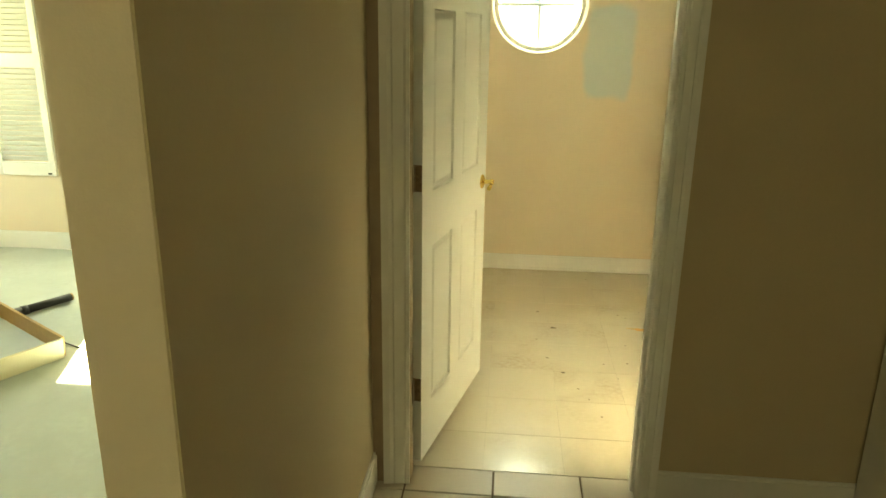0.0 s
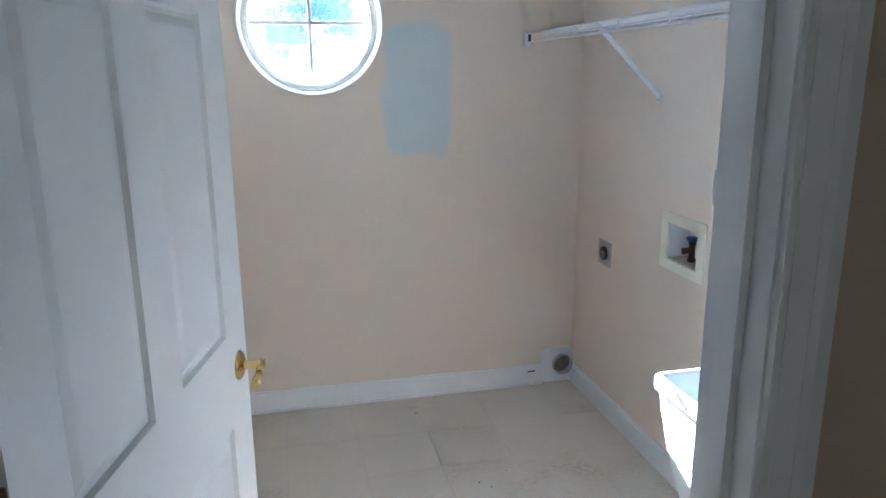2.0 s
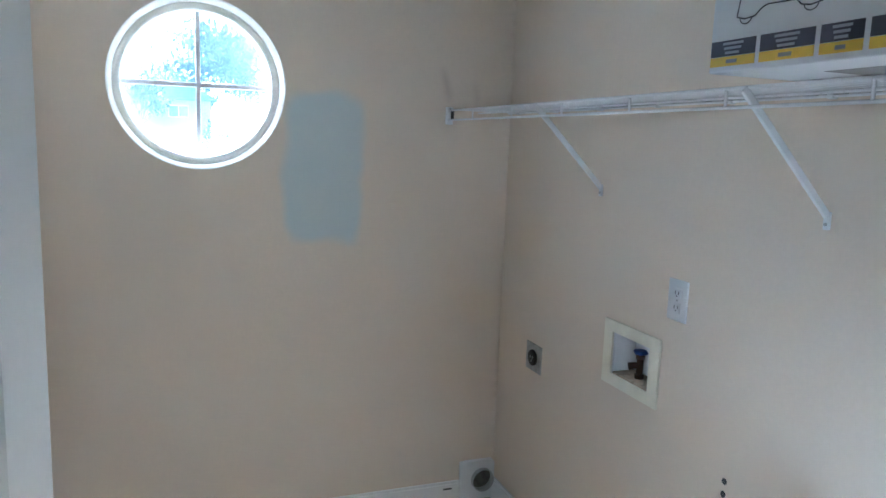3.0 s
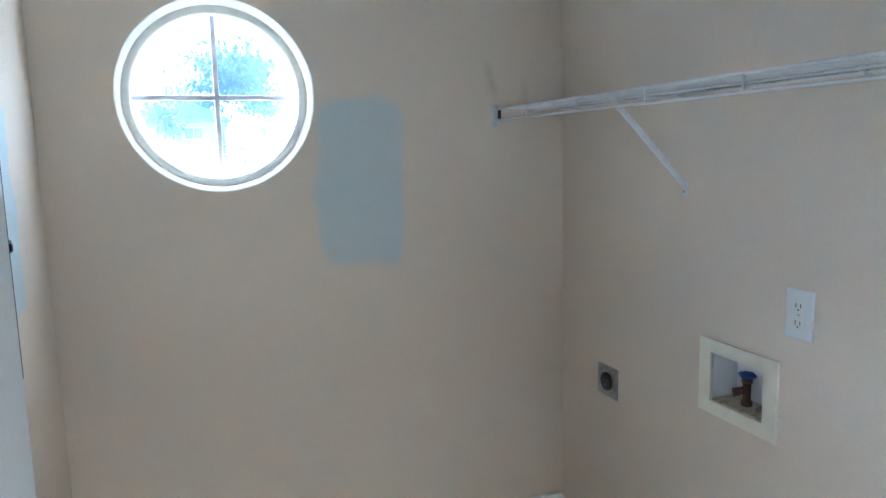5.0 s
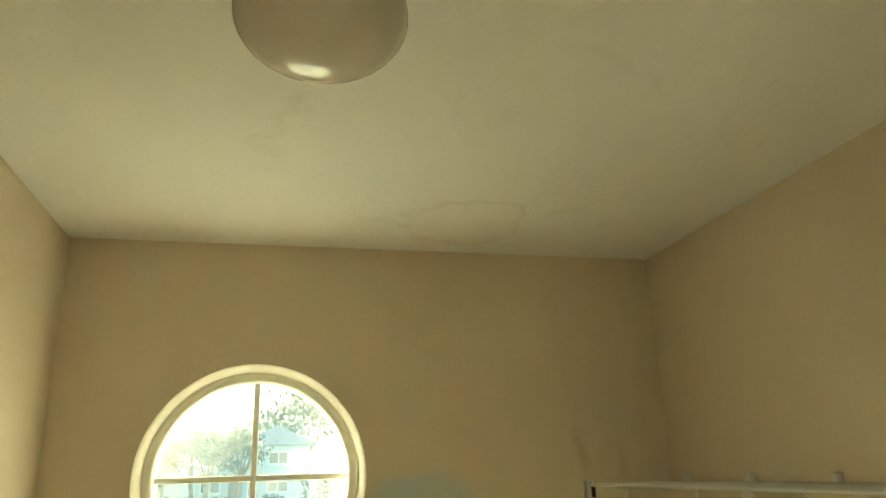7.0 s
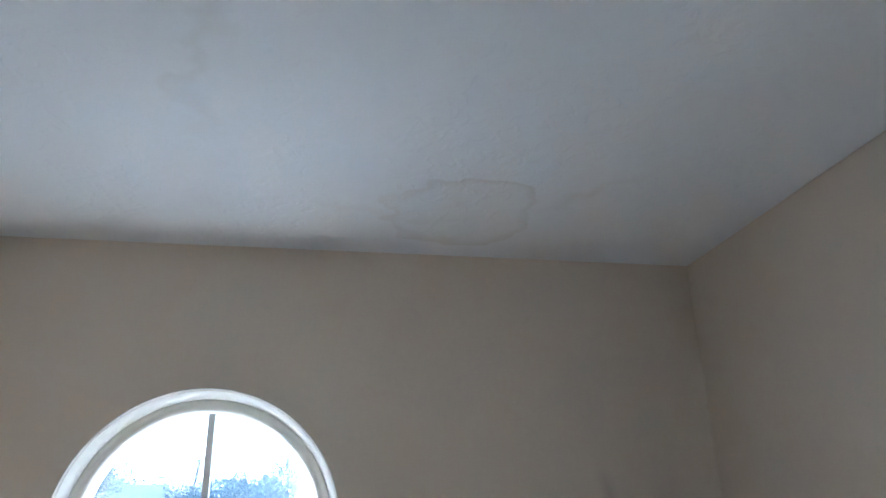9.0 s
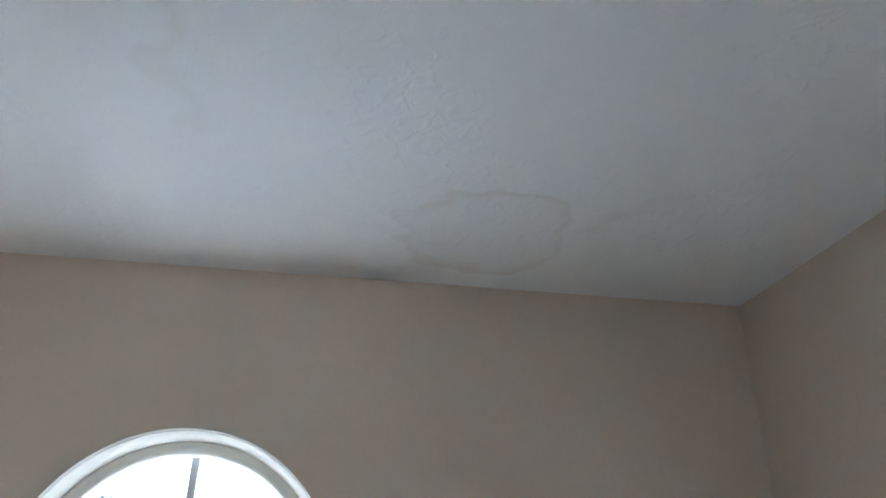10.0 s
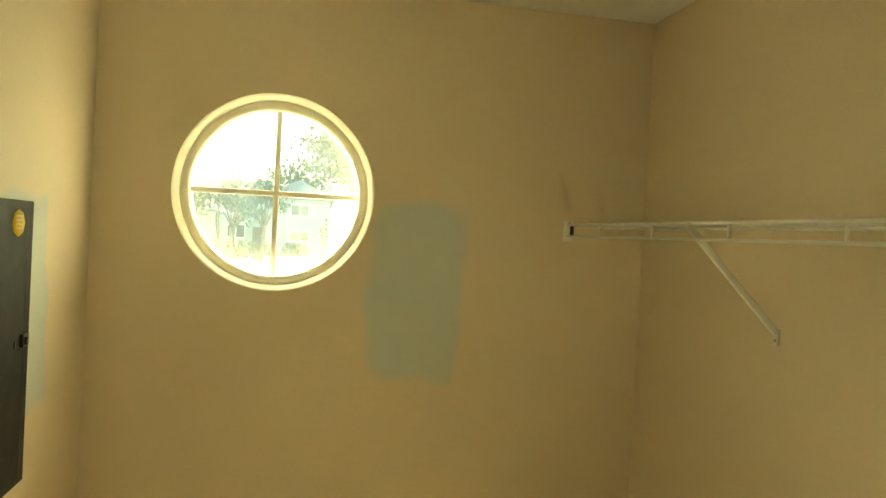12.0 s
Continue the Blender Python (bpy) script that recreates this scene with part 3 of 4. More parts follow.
# ---- wire shelf ----
def wire_shelf():
    s = thing("wire_shelf", "white vinyl-coated wire shelf on diagonal wall braces", "shelf")
    xf, xb, zt, zl = 1.435, 1.708, 1.728, 1.690
    ya, yb = 0.05, 2.478
    for x, z, r in ((xf, zt, 0.0038), (xf, zl, 0.0038), (xb, zt, 0.0032), (1.57, zt - 0.005, 0.0032)):
        part("rail", tube(bmesh.new(), (x, ya, z), (x, yb, z), r, seg=8), WIRE, s)
    first = part("deck_wire", tube(bmesh.new(), (xf, 0, 0), (xb, 0, 0), 0.0016, seg=6), WIRE, s)
    first.location = (0, yb - 0.012, zt + 0.003)
    for k in range(1, 96):
        c = new("deck_wire", first.data)
        c.parent, c.location = s, (0, yb - 0.012 - k * 0.0254, zt + 0.003)
    for k in range(7):
        y = 2.22 - k * 0.3315
        part("lip_upright", tube(bmesh.new(), (xf, y, zl), (xf, y, zt), 0.0034, seg=8), WIRE, s)
    for y, lean in ((1.735, 0.02), (0.865, -0.002)):
        bm = bmesh.new()
        a, b = Vector((1.425, y - 0.03, zt - 0.004)), Vector((1.716, y + lean, 1.468))
        q = (b - a).to_track_quat("Z", "X").to_matrix()
        L = (b - a).length
        box(bm, -0.009, 0.009, -0.0045, 0.0045, 0, L, bevel=0.003)
        bmesh.ops.transform(bm, matrix=Matrix.Translation(a) @ q.to_4x4(), verts=bm.verts)
        box(bm, 1.712, 1.7195, y + lean - 0.008, y + lean + 0.008, 1.440, 1.480, bevel=0.002)
        b1 = part("brace", bm, WIRE, s, "white diagonal shelf brace")
        part("screw", tube(bmesh.new(), (1.7095, y + lean, 1.452), (1.7125, y + lean, 1.452), 0.004, seg=8), STEEL, b1)
    e = part("end_bracket", boxes((1.425, 1.452, 2.462, 2.4845, 1.672, 1.742), bevel=0.003), PLASTIC, s, "white plastic end bracket")
    part("slot", boxes((1.4405, 1.4535, 2.4605, 2.4700, 1.694, 1.730)), BLACK, e)
    part("screw", tube(bmesh.new(), (1.438, 2.4605, 1.735), (1.438, 2.4625, 1.735), 0.004, seg=8), STEEL, e)
    for k in range(8):
        y = 2.38 - k * 0.3
        part("wall_clip", boxes((1.699, 1.7195, y - 0.007, y + 0.007, 1.722, 1.752), bevel=0.003), PLASTIC, s)


wire_shelf()


# ---- laundry fittings ----
def outlet_plate():
    o = thing("wall_outlet", "white duplex wall outlet on the beige wall", "outlet", (X1, 1.327, 1.178))
    part("cover_plate", boxes((-0.006, 0.0, -0.041, 0.041, -0.060, 0.060), bevel=0.0025), PLASTIC, o)
    for z in (-0.021, 0.021):
        r = part("receptacle", boxes((-0.0085, -0.0055, -0.0165, 0.0165, z - 0.014, z + 0.014), bevel=0.0012), PLASTIC, o)
        for y, hh in ((-0.007, 0.0045), (0.007, 0.0055)):
            part("slot", boxes((-0.0090, -0.0084, y - 0.0012, y + 0.0012, z + 0.002 - hh, z + 0.002 + hh)), BLACK, r)
        part("slot", tube(bmesh.new(), (-0.0090, 0, z - 0.008), (-0.0084, 0, z - 0.008), 0.0024, seg=8), BLACK, r)
    part("screw", tube(bmesh.new(), (-0.007, 0, 0), (-0.0058, 0, 0), 0.003, seg=8), STEEL, o)


def dryer_outlet():
    o = thing("dryer_outlet", "steel dryer outlet plate with black round socket", "outlet", (X1, 2.155, 0.760))
    part("cover_plate", boxes((-0.005, 0.0, -0.062, 0.062, -0.056, 0.056), bevel=0.002), STEEL, o)
    bm = bmesh.new()
    lathe(bm, [(0.032, -0.004), (0.032, -0.013), (0.028, -0.015), (0.0005, -0.012)], (0, 0, 0), "X", 28)
    r = part("socket", bm, BLACK, o)
    for y, z, a in ((-0.009, 0.004, 1), (0.009, 0.004, 1), (0, -0.012, 0)):
        part("slot", boxes((-0.0150, -0.0125, y - 0.0015, y + 0.0015, z - 0.005, z + 0.005)), STEEL, r)


def washer_box():
    o = thing("washer_outlet_box", "cream plastic washer outlet box recessed into wall", "outlet box", (X1, 1.5275, 0.9375))
    bm = bmesh.new()
    a, b, c, d = 0.1445, 0.098, 0.1075, 0.070
    for y0, y1, z0, z1 in ((-a, -b, -c, c), (b, a, -c, c), (-b, b, d, c), (-b, b, -c, -d)):
        box(bm, -0.007, 0.0, y0, y1, z0, z1)
    part("flange", bm, CREAM, o)
    part("liner", boxes((0.085, 0.09, -b, b, -d, d), (0, 0.085, -b, -b + 0.004, -d, d), (0, 0.085, b - 0.004, b, -d, d), (0, 0.085, -b + 0.004, b - 0.004, d - 0.004, d)), PLASTIC, o)
    part("tray", boxes((0, 0.085, -b + 0.004, b - 0.004, -d, -d + 0.006)), DIRT, o, "rust-stained bottom of the box")
    bm = bmesh.new()
    tube(bm, (0.045, 0.012, -0.066), (0.045, 0.012, 0.012), 0.011, seg=14)
    tube(bm, (0.045, 0.012, -0.066), (0.045, 0.012, -0.052), 0.016, seg=6)
    tube(bm, (0.045, 0.012, -0.020), (0.012, 0.026, -0.026), 0.010, 0.012, 12)
    tube(bm, (0.045, 0.012, 0.000), (0.045, 0.012, 0.014), 0.015, seg=6)
    v = part("valve", bm, BRONZE, o, "tarnished bronze valve")
    bm = bmesh.new()
    lathe(bm, [(0.0005, 0.029), (0.012, 0.0285), (0.018, 0.028), (0.0225, 0.022), (0.018, 0.016), (0.010, 0.014), (0.0005, 0.014)], (0.045, 0.012, 0), "Z", 24)
    for ver in bm.verts:
        ver.co.y = 0.012 + (ver.co.y - 0.012) * 1.05
        ang = math.atan2(ver.co.y - 0.012, ver.co.x - 0.045)
        r = math.hypot(ver.co.y - 0.012, ver.co.x - 0.045)
        if r > 0.013:
            k = 1 + 0.12 * math.cos(6 * ang)
            ver.co.x, ver.co.y = 0.045 + (ver.co.x - 0.045) * k, 0.012 + (ver.co.y - 0.012) * k
    part("valve_handle", bm, BLUEVALVE, v, "blue oval valve handle")
    bm = bmesh.new()
    lathe(bm, [(0.030, -0.0635), (0.030, -0.052), (0.025, -0.052), (0.025, -0.063)], (0.045, -0.060, 0), "Z", 24)
    part("drain_collar", bm, DIRT, o)
    part("pipe_stub", tube(bmesh.new(), (0.06, -0.088, -0.064), (0.06, -0.088, 0.0), 0.008, seg=10), BRONZE, o)


def dryer_vent():
    o = thing("dryer_vent", "white dryer vent plate with open metal duct", "vent", (1.639, Y1, 0.0))
    bm = bmesh.new()
    n, cx, cz, r = 32, 0.018, 0.103, 0.052
    outer, inner, outer2, inner2 = [], [], [], []
    for i in range(n):
        a = 2 * math.pi * (i + 0.5) / n
        c, s = math.cos(a), math.sin(a)
        x0, x1, z0, z1 = -0.086, 0.079, 0.008, 0.192
        d = min(((x1 if c > 0 else x0) - cx) / c, ((z1 if s > 0 else z0) - cz) / s)
        for lst, rad, y in ((outer, d, -0.018), (inner, r, -0.018), (outer2, d, 0.0), (inner2, r, -0.002)):
            lst.append(bm.verts.new((cx + rad * c, y, cz + rad * s)))
    for i in range(n):
        j = (i + 1) % n
        for p, q in ((outer, inner), (outer, outer2), (inner, inner2)):
            bm.faces.new((p[i], p[j], q[j], q[i]))
    part("plate", bm, PLASTIC, o)
    bm = bmesh.new()
    lathe(bm, [(0.0515, -0.003), (0.0515, -0.040), (0.0495, -0.040), (0.0490, -0.003)], (cx, 0, cz), "Y", 32)
    part("duct_collar", bm, STEEL, o, "grey metal duct collar")
    # dark disc stands in for the shaded depth of the open duct
    bm = bmesh.new()
    lathe(bm, [(0.0488, -0.003), (0.0005, -0.002)], (cx, 0, cz), "Y", 32)
    part("duct_interior", bm, material("shaded_duct_disc", (0.16, 0.145, 0.13), 0.7, stain=0.5, stain_size=25), o)


def breaker_panel():
    o = thing("breaker_panel", "dark grey steel breaker panel with paper label", "breaker panel", (X0, 1.80, 1.376))
    part("cover", boxes((0.0, 0.006, -0.20, 0.20, -0.322, 0.322), bevel=0.002), PANEL, o)
    dd = part("panel_door", boxes((0.006, 0.012, -0.185, 0.168, -0.305, 0.305), bevel=0.002), PANEL, o)
    part("seam", boxes((0.0118, 0.0124, 0.150, 0.152, -0.300, 0.300)), BLACK, dd)
    l = part("label", boxes((0.012, 0.0126, -0.17, -0.030, -0.20, 0.176)), PAPER, dd, "white printed circuit directory")
    rows = bmesh.new()
    for k in range(4):
        for c in range(3):
            z = 0.155 - k * 0.045
            for r in range(5):
                box(rows, 0.0126, 0.0129, -0.165 + c * 0.046, -0.130 + c * 0.046 - 0.006 * ((r + k) % 3), z - r * 0.007 - 0.003, z - r * 0.007)
    part("print", rows, INK, l)
    grid = bmesh.new()
    for k in range(20):
        box(grid, 0.0126, 0.0129, -0.168, -0.034, -0.015 - k * 0.009, -0.0142 - k * 0.009)
    part("print", grid, INK, l)
    bm = bmesh.new()
    lathe(bm, [(0.030, 0.012), (0.030, 0.0128), (0.0005, 0.0128)], (0, 0, 0), "X", 8)
    for v in bm.verts:
        v.co.y, v.co.z = v.co.y * 1.2 + 0.092, v.co.z + 0.272
    st = part("warning_sticker", bm, YELLOW, dd, "yellow warning sticker")
    part("print", boxes(*[(0.0128, 0.0131, 0.080, 0.112 - 0.006 * (k % 2), 0.290 - k * 0.009, 0.2935 - k * 0.009) for k in range(5)]), WOOD, st)
    part("latch", boxes((0.012, 0.020, 0.125, 0.160, -0.004, 0.026), (0.020, 0.026, 0.130, 0.142, 0.002, 0.020), bevel=0.002), BLACK, dd, "black slide latch")
    part("lock", boxes((0.012, 0.0145, 0.092, 0.100, -0.002, 0.016), bevel=0.001), BLACK, dd)


def ceiling_lamp():
    o = thing("ceiling_light", "frosted glass mushroom ceiling light, switched off", "ceiling light", (0.565, 1.235, H))
    bm = bmesh.new()
    lathe(bm, [(0.0005, 0.0), (0.098, 0.0), (0.105, -0.008), (0.103, -0.022), (0.097, -0.026)], seg=48)
    part("base", bm, STEEL, o)
    bm = bmesh.new()
    prof = [(0.097, -0.024), (0.108, -0.036), (0.115, -0.054), (0.117, -0.072)]
    prof += [(0.117 * math.cos(a), -0.072 - 0.075 * math.sin(a)) for a in [math.pi / 2 * k / 12 for k in range(1, 12)]] + [(0.0005, -0.147)]
    lathe(bm, prof, seg=56)
    part("shade", bm, GLOBE, o, "frosted glass dome shade")


def utility_tub():
    o = thing("utility_tub", "white plastic laundry tub on legs, partly sunlit", "laundry tub", (1.437, 0.415, 0.0))
    a, b = 0.265, 0.325

    def ring(bm, sx, sy, z, rad=0.016):
        out = []
        for qx, qy, a0 in ((1, 1, 0), (-1, 1, 90), (-1, -1, 180), (1, -1, 270)):
            for k in range(5):
                t = radians(a0 + 22.5 * k)
                out.append(bm.verts.new((qx * (sx - rad) + rad * math.cos(t), qy * (sy - rad) + rad * math.sin(t), z)))
        return out

    bm = bmesh.new()
    prof = [(0, 0.800), (0, 0.828), (-0.004, 0.835), (-0.012, 0.835), (-0.016, 0.828), (-0.045, 0.70), (-0.085, 0.47), (-0.12, 0.455)]
    rings = [ring(bm, a + d, b + d, z) for d, z in prof]
    for p, q in zip(rings, rings[1:]):
        for i in range(len(p)):
            bm.faces.new((p[i], p[(i + 1) % len(p)], q[(i + 1) % len(p)], q[i]))
    bm.faces.new(rings[-1])
    part("basin", bm, TUBSHADE, o, "white inner basin toned down for shade, with rolled rim")
    bm = bmesh.new()
    prof = [(0, 0.800), (-0.010, 0.798), (-0.014, 0.745), (-0.020, 0.742), (-0.016, 0.738), (-0.030, 0.64), (-0.036, 0.637), (-0.031, 0.633), (-0.075, 0.44), (-0.11, 0.435)]
    rings = [ring(bm, a + d, b + d, z) for d, z in prof]
    for p, q in zip(rings, rings[1:]):
        for i in range(len(p)):
            bm.faces.new((p[i], p[(i + 1) % len(p)], q[(i + 1) % len(p)], q[i]))
    bm.faces.new(rings[-1])
    part("outer_shell", bm, PLASTIC, o, "ribbed white outer wall")
    for sx in (-1, 1):
        for sy in (-1, 1):
            part("leg", boxes((sx * 0.165 - 0.018, sx * 0.165 + 0.018, sy * 0.225 - 0.018, sy * 0.225 + 0.018, 0.0, 0.45), bevel=0.003), PLASTIC, o)


def carton():
    o = thing("carton", "white cardboard product box overhanging the wire shelf", "box", (1.25, 0.735, 1.7335))
    L, D, T = 0.62, 0.46, 0.42
    part("box_body", boxes((0, D, -L, 0, 0, T), bevel=0.003), CARTON, o)
    part("flap_seam", boxes((0.10, D - 0.02, -L + 0.02, -0.15, -0.0006, 0.0)), INK, o)
    x = -0.0012
    y = -0.004
    for w in (0.100, 0.104, 0.070, 0.115, 0.11):
        s = part("spec_band", boxes((x, 0.0002, y - w, y, 0.0262, 0.052)), NAVY, o, "dark navy printed band")
        for k in range(3):
            part("print", boxes((x - 0.0006, x, y - w * (0.74 - 0.04 * k), y - w * (0.28 + 0.03 * k), 0.0445 - k * 0.0075, 0.0485 - k * 0.0075)), GREYPRINT, s)
        t = part("value_band", boxes((x, 0.0002, y - w, y, 0.010, 0.0255)), YELLOW, o, "yellow printed band")
        part("print", boxes((x - 0.0006, x, y - w * 0.62, y - w * 0.38, 0.0145, 0.0205)), INK, t)
        y -= w + 0.010
    # line drawing of a wheeled machine
    bm = bmesh.new()
    outline = [(-0.085, 0.30), (-0.075, 0.20), (-0.066, 0.14), (-0.063, 0.115), (-0.058, 0.087), (-0.075, 0.082), (-0.098, 0.084), (-0.110, 0.094), (-0.122, 0.098), (-0.178, 0.096), (-0.188, 0.087), (-0.205, 0.084), (-0.226, 0.087), (-0.230, 0.105), (-0.222, 0.17), (-0.215, 0.30)]
    for p, q in zip(outline, outline[1:]):
        tube(bm, (x, *p), (x, *q), 0.0012, seg=4)
    for c, z in ((-0.078, 0.084), (-0.206, 0.086)):
        arc = [(c - 0.013 * math.cos(k * math.pi / 6), z - 0.010 * math.sin(k * math.pi / 6)) for k in range(7)]
        for p, q in zip(arc, arc[1:]):
            tube(bm, (x, *p), (x, *q), 0.001, seg=4)
    part("line_drawing", bm, NAVY, o, "black outline drawing of a wheeled machine")
    part("shipping_label", boxes((x, 0.0002, -0.150, -0.100, 0.140, 0.190)), INK, o)
    part("print", boxes((x, 0.0002, -0.36, -0.30, 0.135, 0.146), (x, 0.0002, -0.36, -0.305, 0.126, 0.129)), NAVY, o)


def wall_holes():
    for z in (0.744, 0.708):
        o = thing("wall_anchor_hole", "dark ragged anchor hole in the beige wall", "hole", (X1, 1.088, z), 0, "anchor holes beside the outlet box")
        bm = bmesh.new()
        lathe(bm, [(0.0090, -0.0005), (0.0078, -0.0022), (0.0045, -0.0012), (0.0005, -0.0009)], (0, 0, 0), "X", 14)
        for v in bm.verts:
            v.co.z *= 0.85 + 0.3 * random.random()
        part("hole", bm, BLACK, o)


outlet_plate(), dryer_outlet(), washer_box(), dryer_vent(), breaker_panel(), ceiling_lamp(), utility_tub(), carton(), wall_holes()


def blob(name, label, category, x, y, rx, ry, mat, z=0.0006, group=""):
    bm = bmesh.new()
    n = 22
    rim = []
    for i in range(n):
        a = 2 * math.pi * i / n
        k = 0.75 + 0.45 * random.random()
        rim.append(bm.verts.new((x + rx * k * math.cos(a), y + ry * k * math.sin(a), z)))
    c = bm.verts.new((x, y, z + 0.0012))
    for i in range(n):
        bm.faces.new((c, rim[i], rim[(i + 1) % n]))
    return tagged(part(name, bm, mat), label, category, group)


ORANGE = material("orange_spill", (0.62, 0.28, 0.05), 0.5, stain=0.5, stain_size=30, tint=(0.60, 0.42, 0.20))
CRUMB = material("brown_crumbs", (0.12, 0.09, 0.06), 0.9, stain=0.4, stain_size=80)
blob("floor_stain", "dried orange spill on the cream vinyl floor", "stain", 1.088, 1.452, 0.036, 0.022, ORANGE, 0.0012)
blob("floor_stain", "pale orange smear beside the dried spill", "stain", 1.045, 1.468, 0.034, 0.016, material("pale_orange_smear", (0.60, 0.46, 0.26), 0.5, stain=0.3, stain_size=40), 0.0008)
for x, y, r in ((1.03, 1.62, .005), (0.99, 1.66, .006), (1.12, 1.72, .004), (0.97, 1.22, .006), (0.55, 1.02, .008), (0.62, 0.86, .011), (0.68, 0.70, .007), (0.83, 0.98, .006), (0.88, 0.83, .005), (0.74, 1.38, .005), (0.52, 1.66, .010), (0.60, 1.42, .016), (0.86, 2.3, .008), (0.76, 0.45, .006), (0.95, 1.0, .007), (0.5, 1.25, .006), (1.15, 1.0, .006), (0.72, 0.6, .005)):
    blob("debris", "small brown crumb of dirt on the vinyl floor", "debris", x, y, r, r * 0.6, CRUMB, 0.0012, "crumbs on the floor")
tagged(part("scuff_mark", boxes((1.475, 1.515, Y1 - 0.0136, Y1 - 0.0128, 0.070, 0.077)), BLACK), "dark slit scuffed into the white baseboard", "scuff")


# ---- side room ----
def shutter():
    o = thing("window_shutter", "white louvred wooden shutter standing open beside window", "shutter", (-3.17, Y1 - 0.034, 0.56))
    w, h = 0.225, 1.62
    for x0, x1 in ((-w, -w + 0.05), (w - 0.05, w)):
        part("stile", boxes((x0, x1, 0, 0.028, 0, h), bevel=0.003), TRIM, o)
    for z0, z1 in ((0, 0.10), (0.76, 0.86), (h - 0.09, h)):
        part("rail", boxes((-w + 0.05, w - 0.05, 0.002, 0.026, z0, z1), bevel=0.002), TRIM, o)
    bm = boxes((-w + 0.05, w - 0.05, -0.003, 0.003, -0.021, 0.021), bevel=0.002)
    bmesh.ops.rotate(bm, verts=bm.verts, matrix=Matrix.Rotation(radians(38), 3, "X"))
    first = part("louvre", bm, TRIM, o)
    first.location = (0, 0.014, 0.125)
    for z0, z1 in ((0.125, 0.75), (0.885, h - 0.1)):
        z = z0
        while z < z1:
            if z != 0.125:
                c = new("louvre", first.data)
                c.parent, c.location = o, (0, 0.014, z)
            z += 0.036
    part("hinge_pin", tube(bmesh.new(), (w - 0.055, -0.003, 0.018), (w - 0.03, -0.003, 0.018), 0.006, seg=8), BLACK, o)


def drawer():
    o = thing("drawer", "wooden drawer with pale blue bottom lying on concrete", "drawer", (-1.90, 0.74, 0.0))
    o.matrix_world = pose(-1.885, 0.735, 0.0, 0, -5, 152)
    # local x goes away to the far corner, y towards the camera
    L, D, Hh = 0.62, 0.55, 0.105
    part("near_side", boxes((-0.016, 0.0, 0.0, D, 0.0, Hh), bevel=0.002), CREAMPAINT, o, "cream painted side")
    part("far_side", boxes((0.0, L, -0.016, 0.0, 0.0, Hh), bevel=0.002), WOOD, o, "bare pine side")
    part("end_side", boxes((L, L + 0.016, -0.016, D, 0.0, Hh), bevel=0.002), WOOD, o)
    part("front_side", boxes((0.0, L, D - 0.016, D, 0.0, Hh), bevel=0.002), WOOD, o)
    part("bottom_panel", boxes((0.0, L, 0.0, D - 0.016, 0.012, 0.018)), material("pale_blue_laminate", (0.52, 0.60, 0.66), 0.35, stain=0.08, stain_size=5), o, "pale blue bottom panel")


def wand():
    o = thing("vacuum_wand", "black plastic vacuum wand lying on the concrete floor", "vacuum wand")
    a, b = Vector((-2.30, 1.467, 0.028)), Vector((-2.62, 0.875, 0.028))
    m = a.lerp(b, 0.38)
    part("outer_tube", tube(bmesh.new(), a, m, 0.023, 0.024, 20), BLACK, o)
    part("collar", tube(bmesh.new(), m, m.lerp(b, 0.08), 0.028, 0.027, 20), BLACK, o)
    part("inner_tube", tube(bmesh.new(), m.lerp(b, 0.08), b, 0.026, 0.026, 20), BLACK, o)
    part("tip", tube(bmesh.new(), a + (a - b).normalized() * 0.012, a, 0.021, 0.021, 20), WOOD, o)


def cable():
    o = thing("cable", "thin black cable trailing across the concrete floor", "cable")
    pts = [Vector((-2.5, 0.98, 0.004)), Vector((-2.2, 0.93, 0.004)), Vector((-2.0, 0.90, 0.004)), Vector((-1.85, 0.83, 0.004)), Vector((-1.7, 0.83, 0.004)), Vector((-1.4, 0.95, 0.004))]
    bm = bmesh.new()
    for p, q in zip(pts, pts[1:]):
        tube(bm, p, q, 0.0035, seg=6)
    part("cord", bm, BLACK, o)


shutter(), drawer(), wand(), cable()

# ---- outdoors ----
GZ = -0.5
GRASS = material("lawn", (0.06, 0.10, 0.03), 0.9, grain=0.35, grain_size=12, stain=0.3, stain_size=0.4, bump=0.6, bump_size=30)
PAVE = material("sunlit_concrete", (0.36, 0.37, 0.38), 0.85, grain=0.1, grain_size=8, stain=0.15, stain_size=0.5)
STUCCO = material("pale_stucco", (0.40, 0.44, 0.47), 0.85, grain=0.06, grain_size=15, stain=0.08, stain_size=0.5)
ROOF = material("grey_shingles", (0.22, 0.24, 0.27), 0.9, grain=0.3, grain_size=6, stain=0.2, stain_size=0.8)
SHUT = material("blue_shutter_paint", (0.06, 0.14, 0.22), 0.6, stain=0.1, stain_size=3)
DARKGLASS = material("dark_window_glass", (0.05, 0.06, 0.07), 0.1, stain=0.2, stain_size=2)
BARK = material("bark", (0.14, 0.11, 0.08), 0.9, grain=0.4, grain_size=20, bump=0.8, bump_size=20)
LEAF = material("leaves", (0.05, 0.08, 0.05), 0.6, grain=0.5, grain_size=2.5, stain=0.4, stain_size=0.7)
CARPAINT = material("dark_blue_car_paint", (0.015, 0.02, 0.035), 0.25, stain=0.1, stain_size=3)
RUBBER = material("tyre_rubber", (0.02, 0.02, 0.02), 0.85, grain=0.2, grain_size=40)
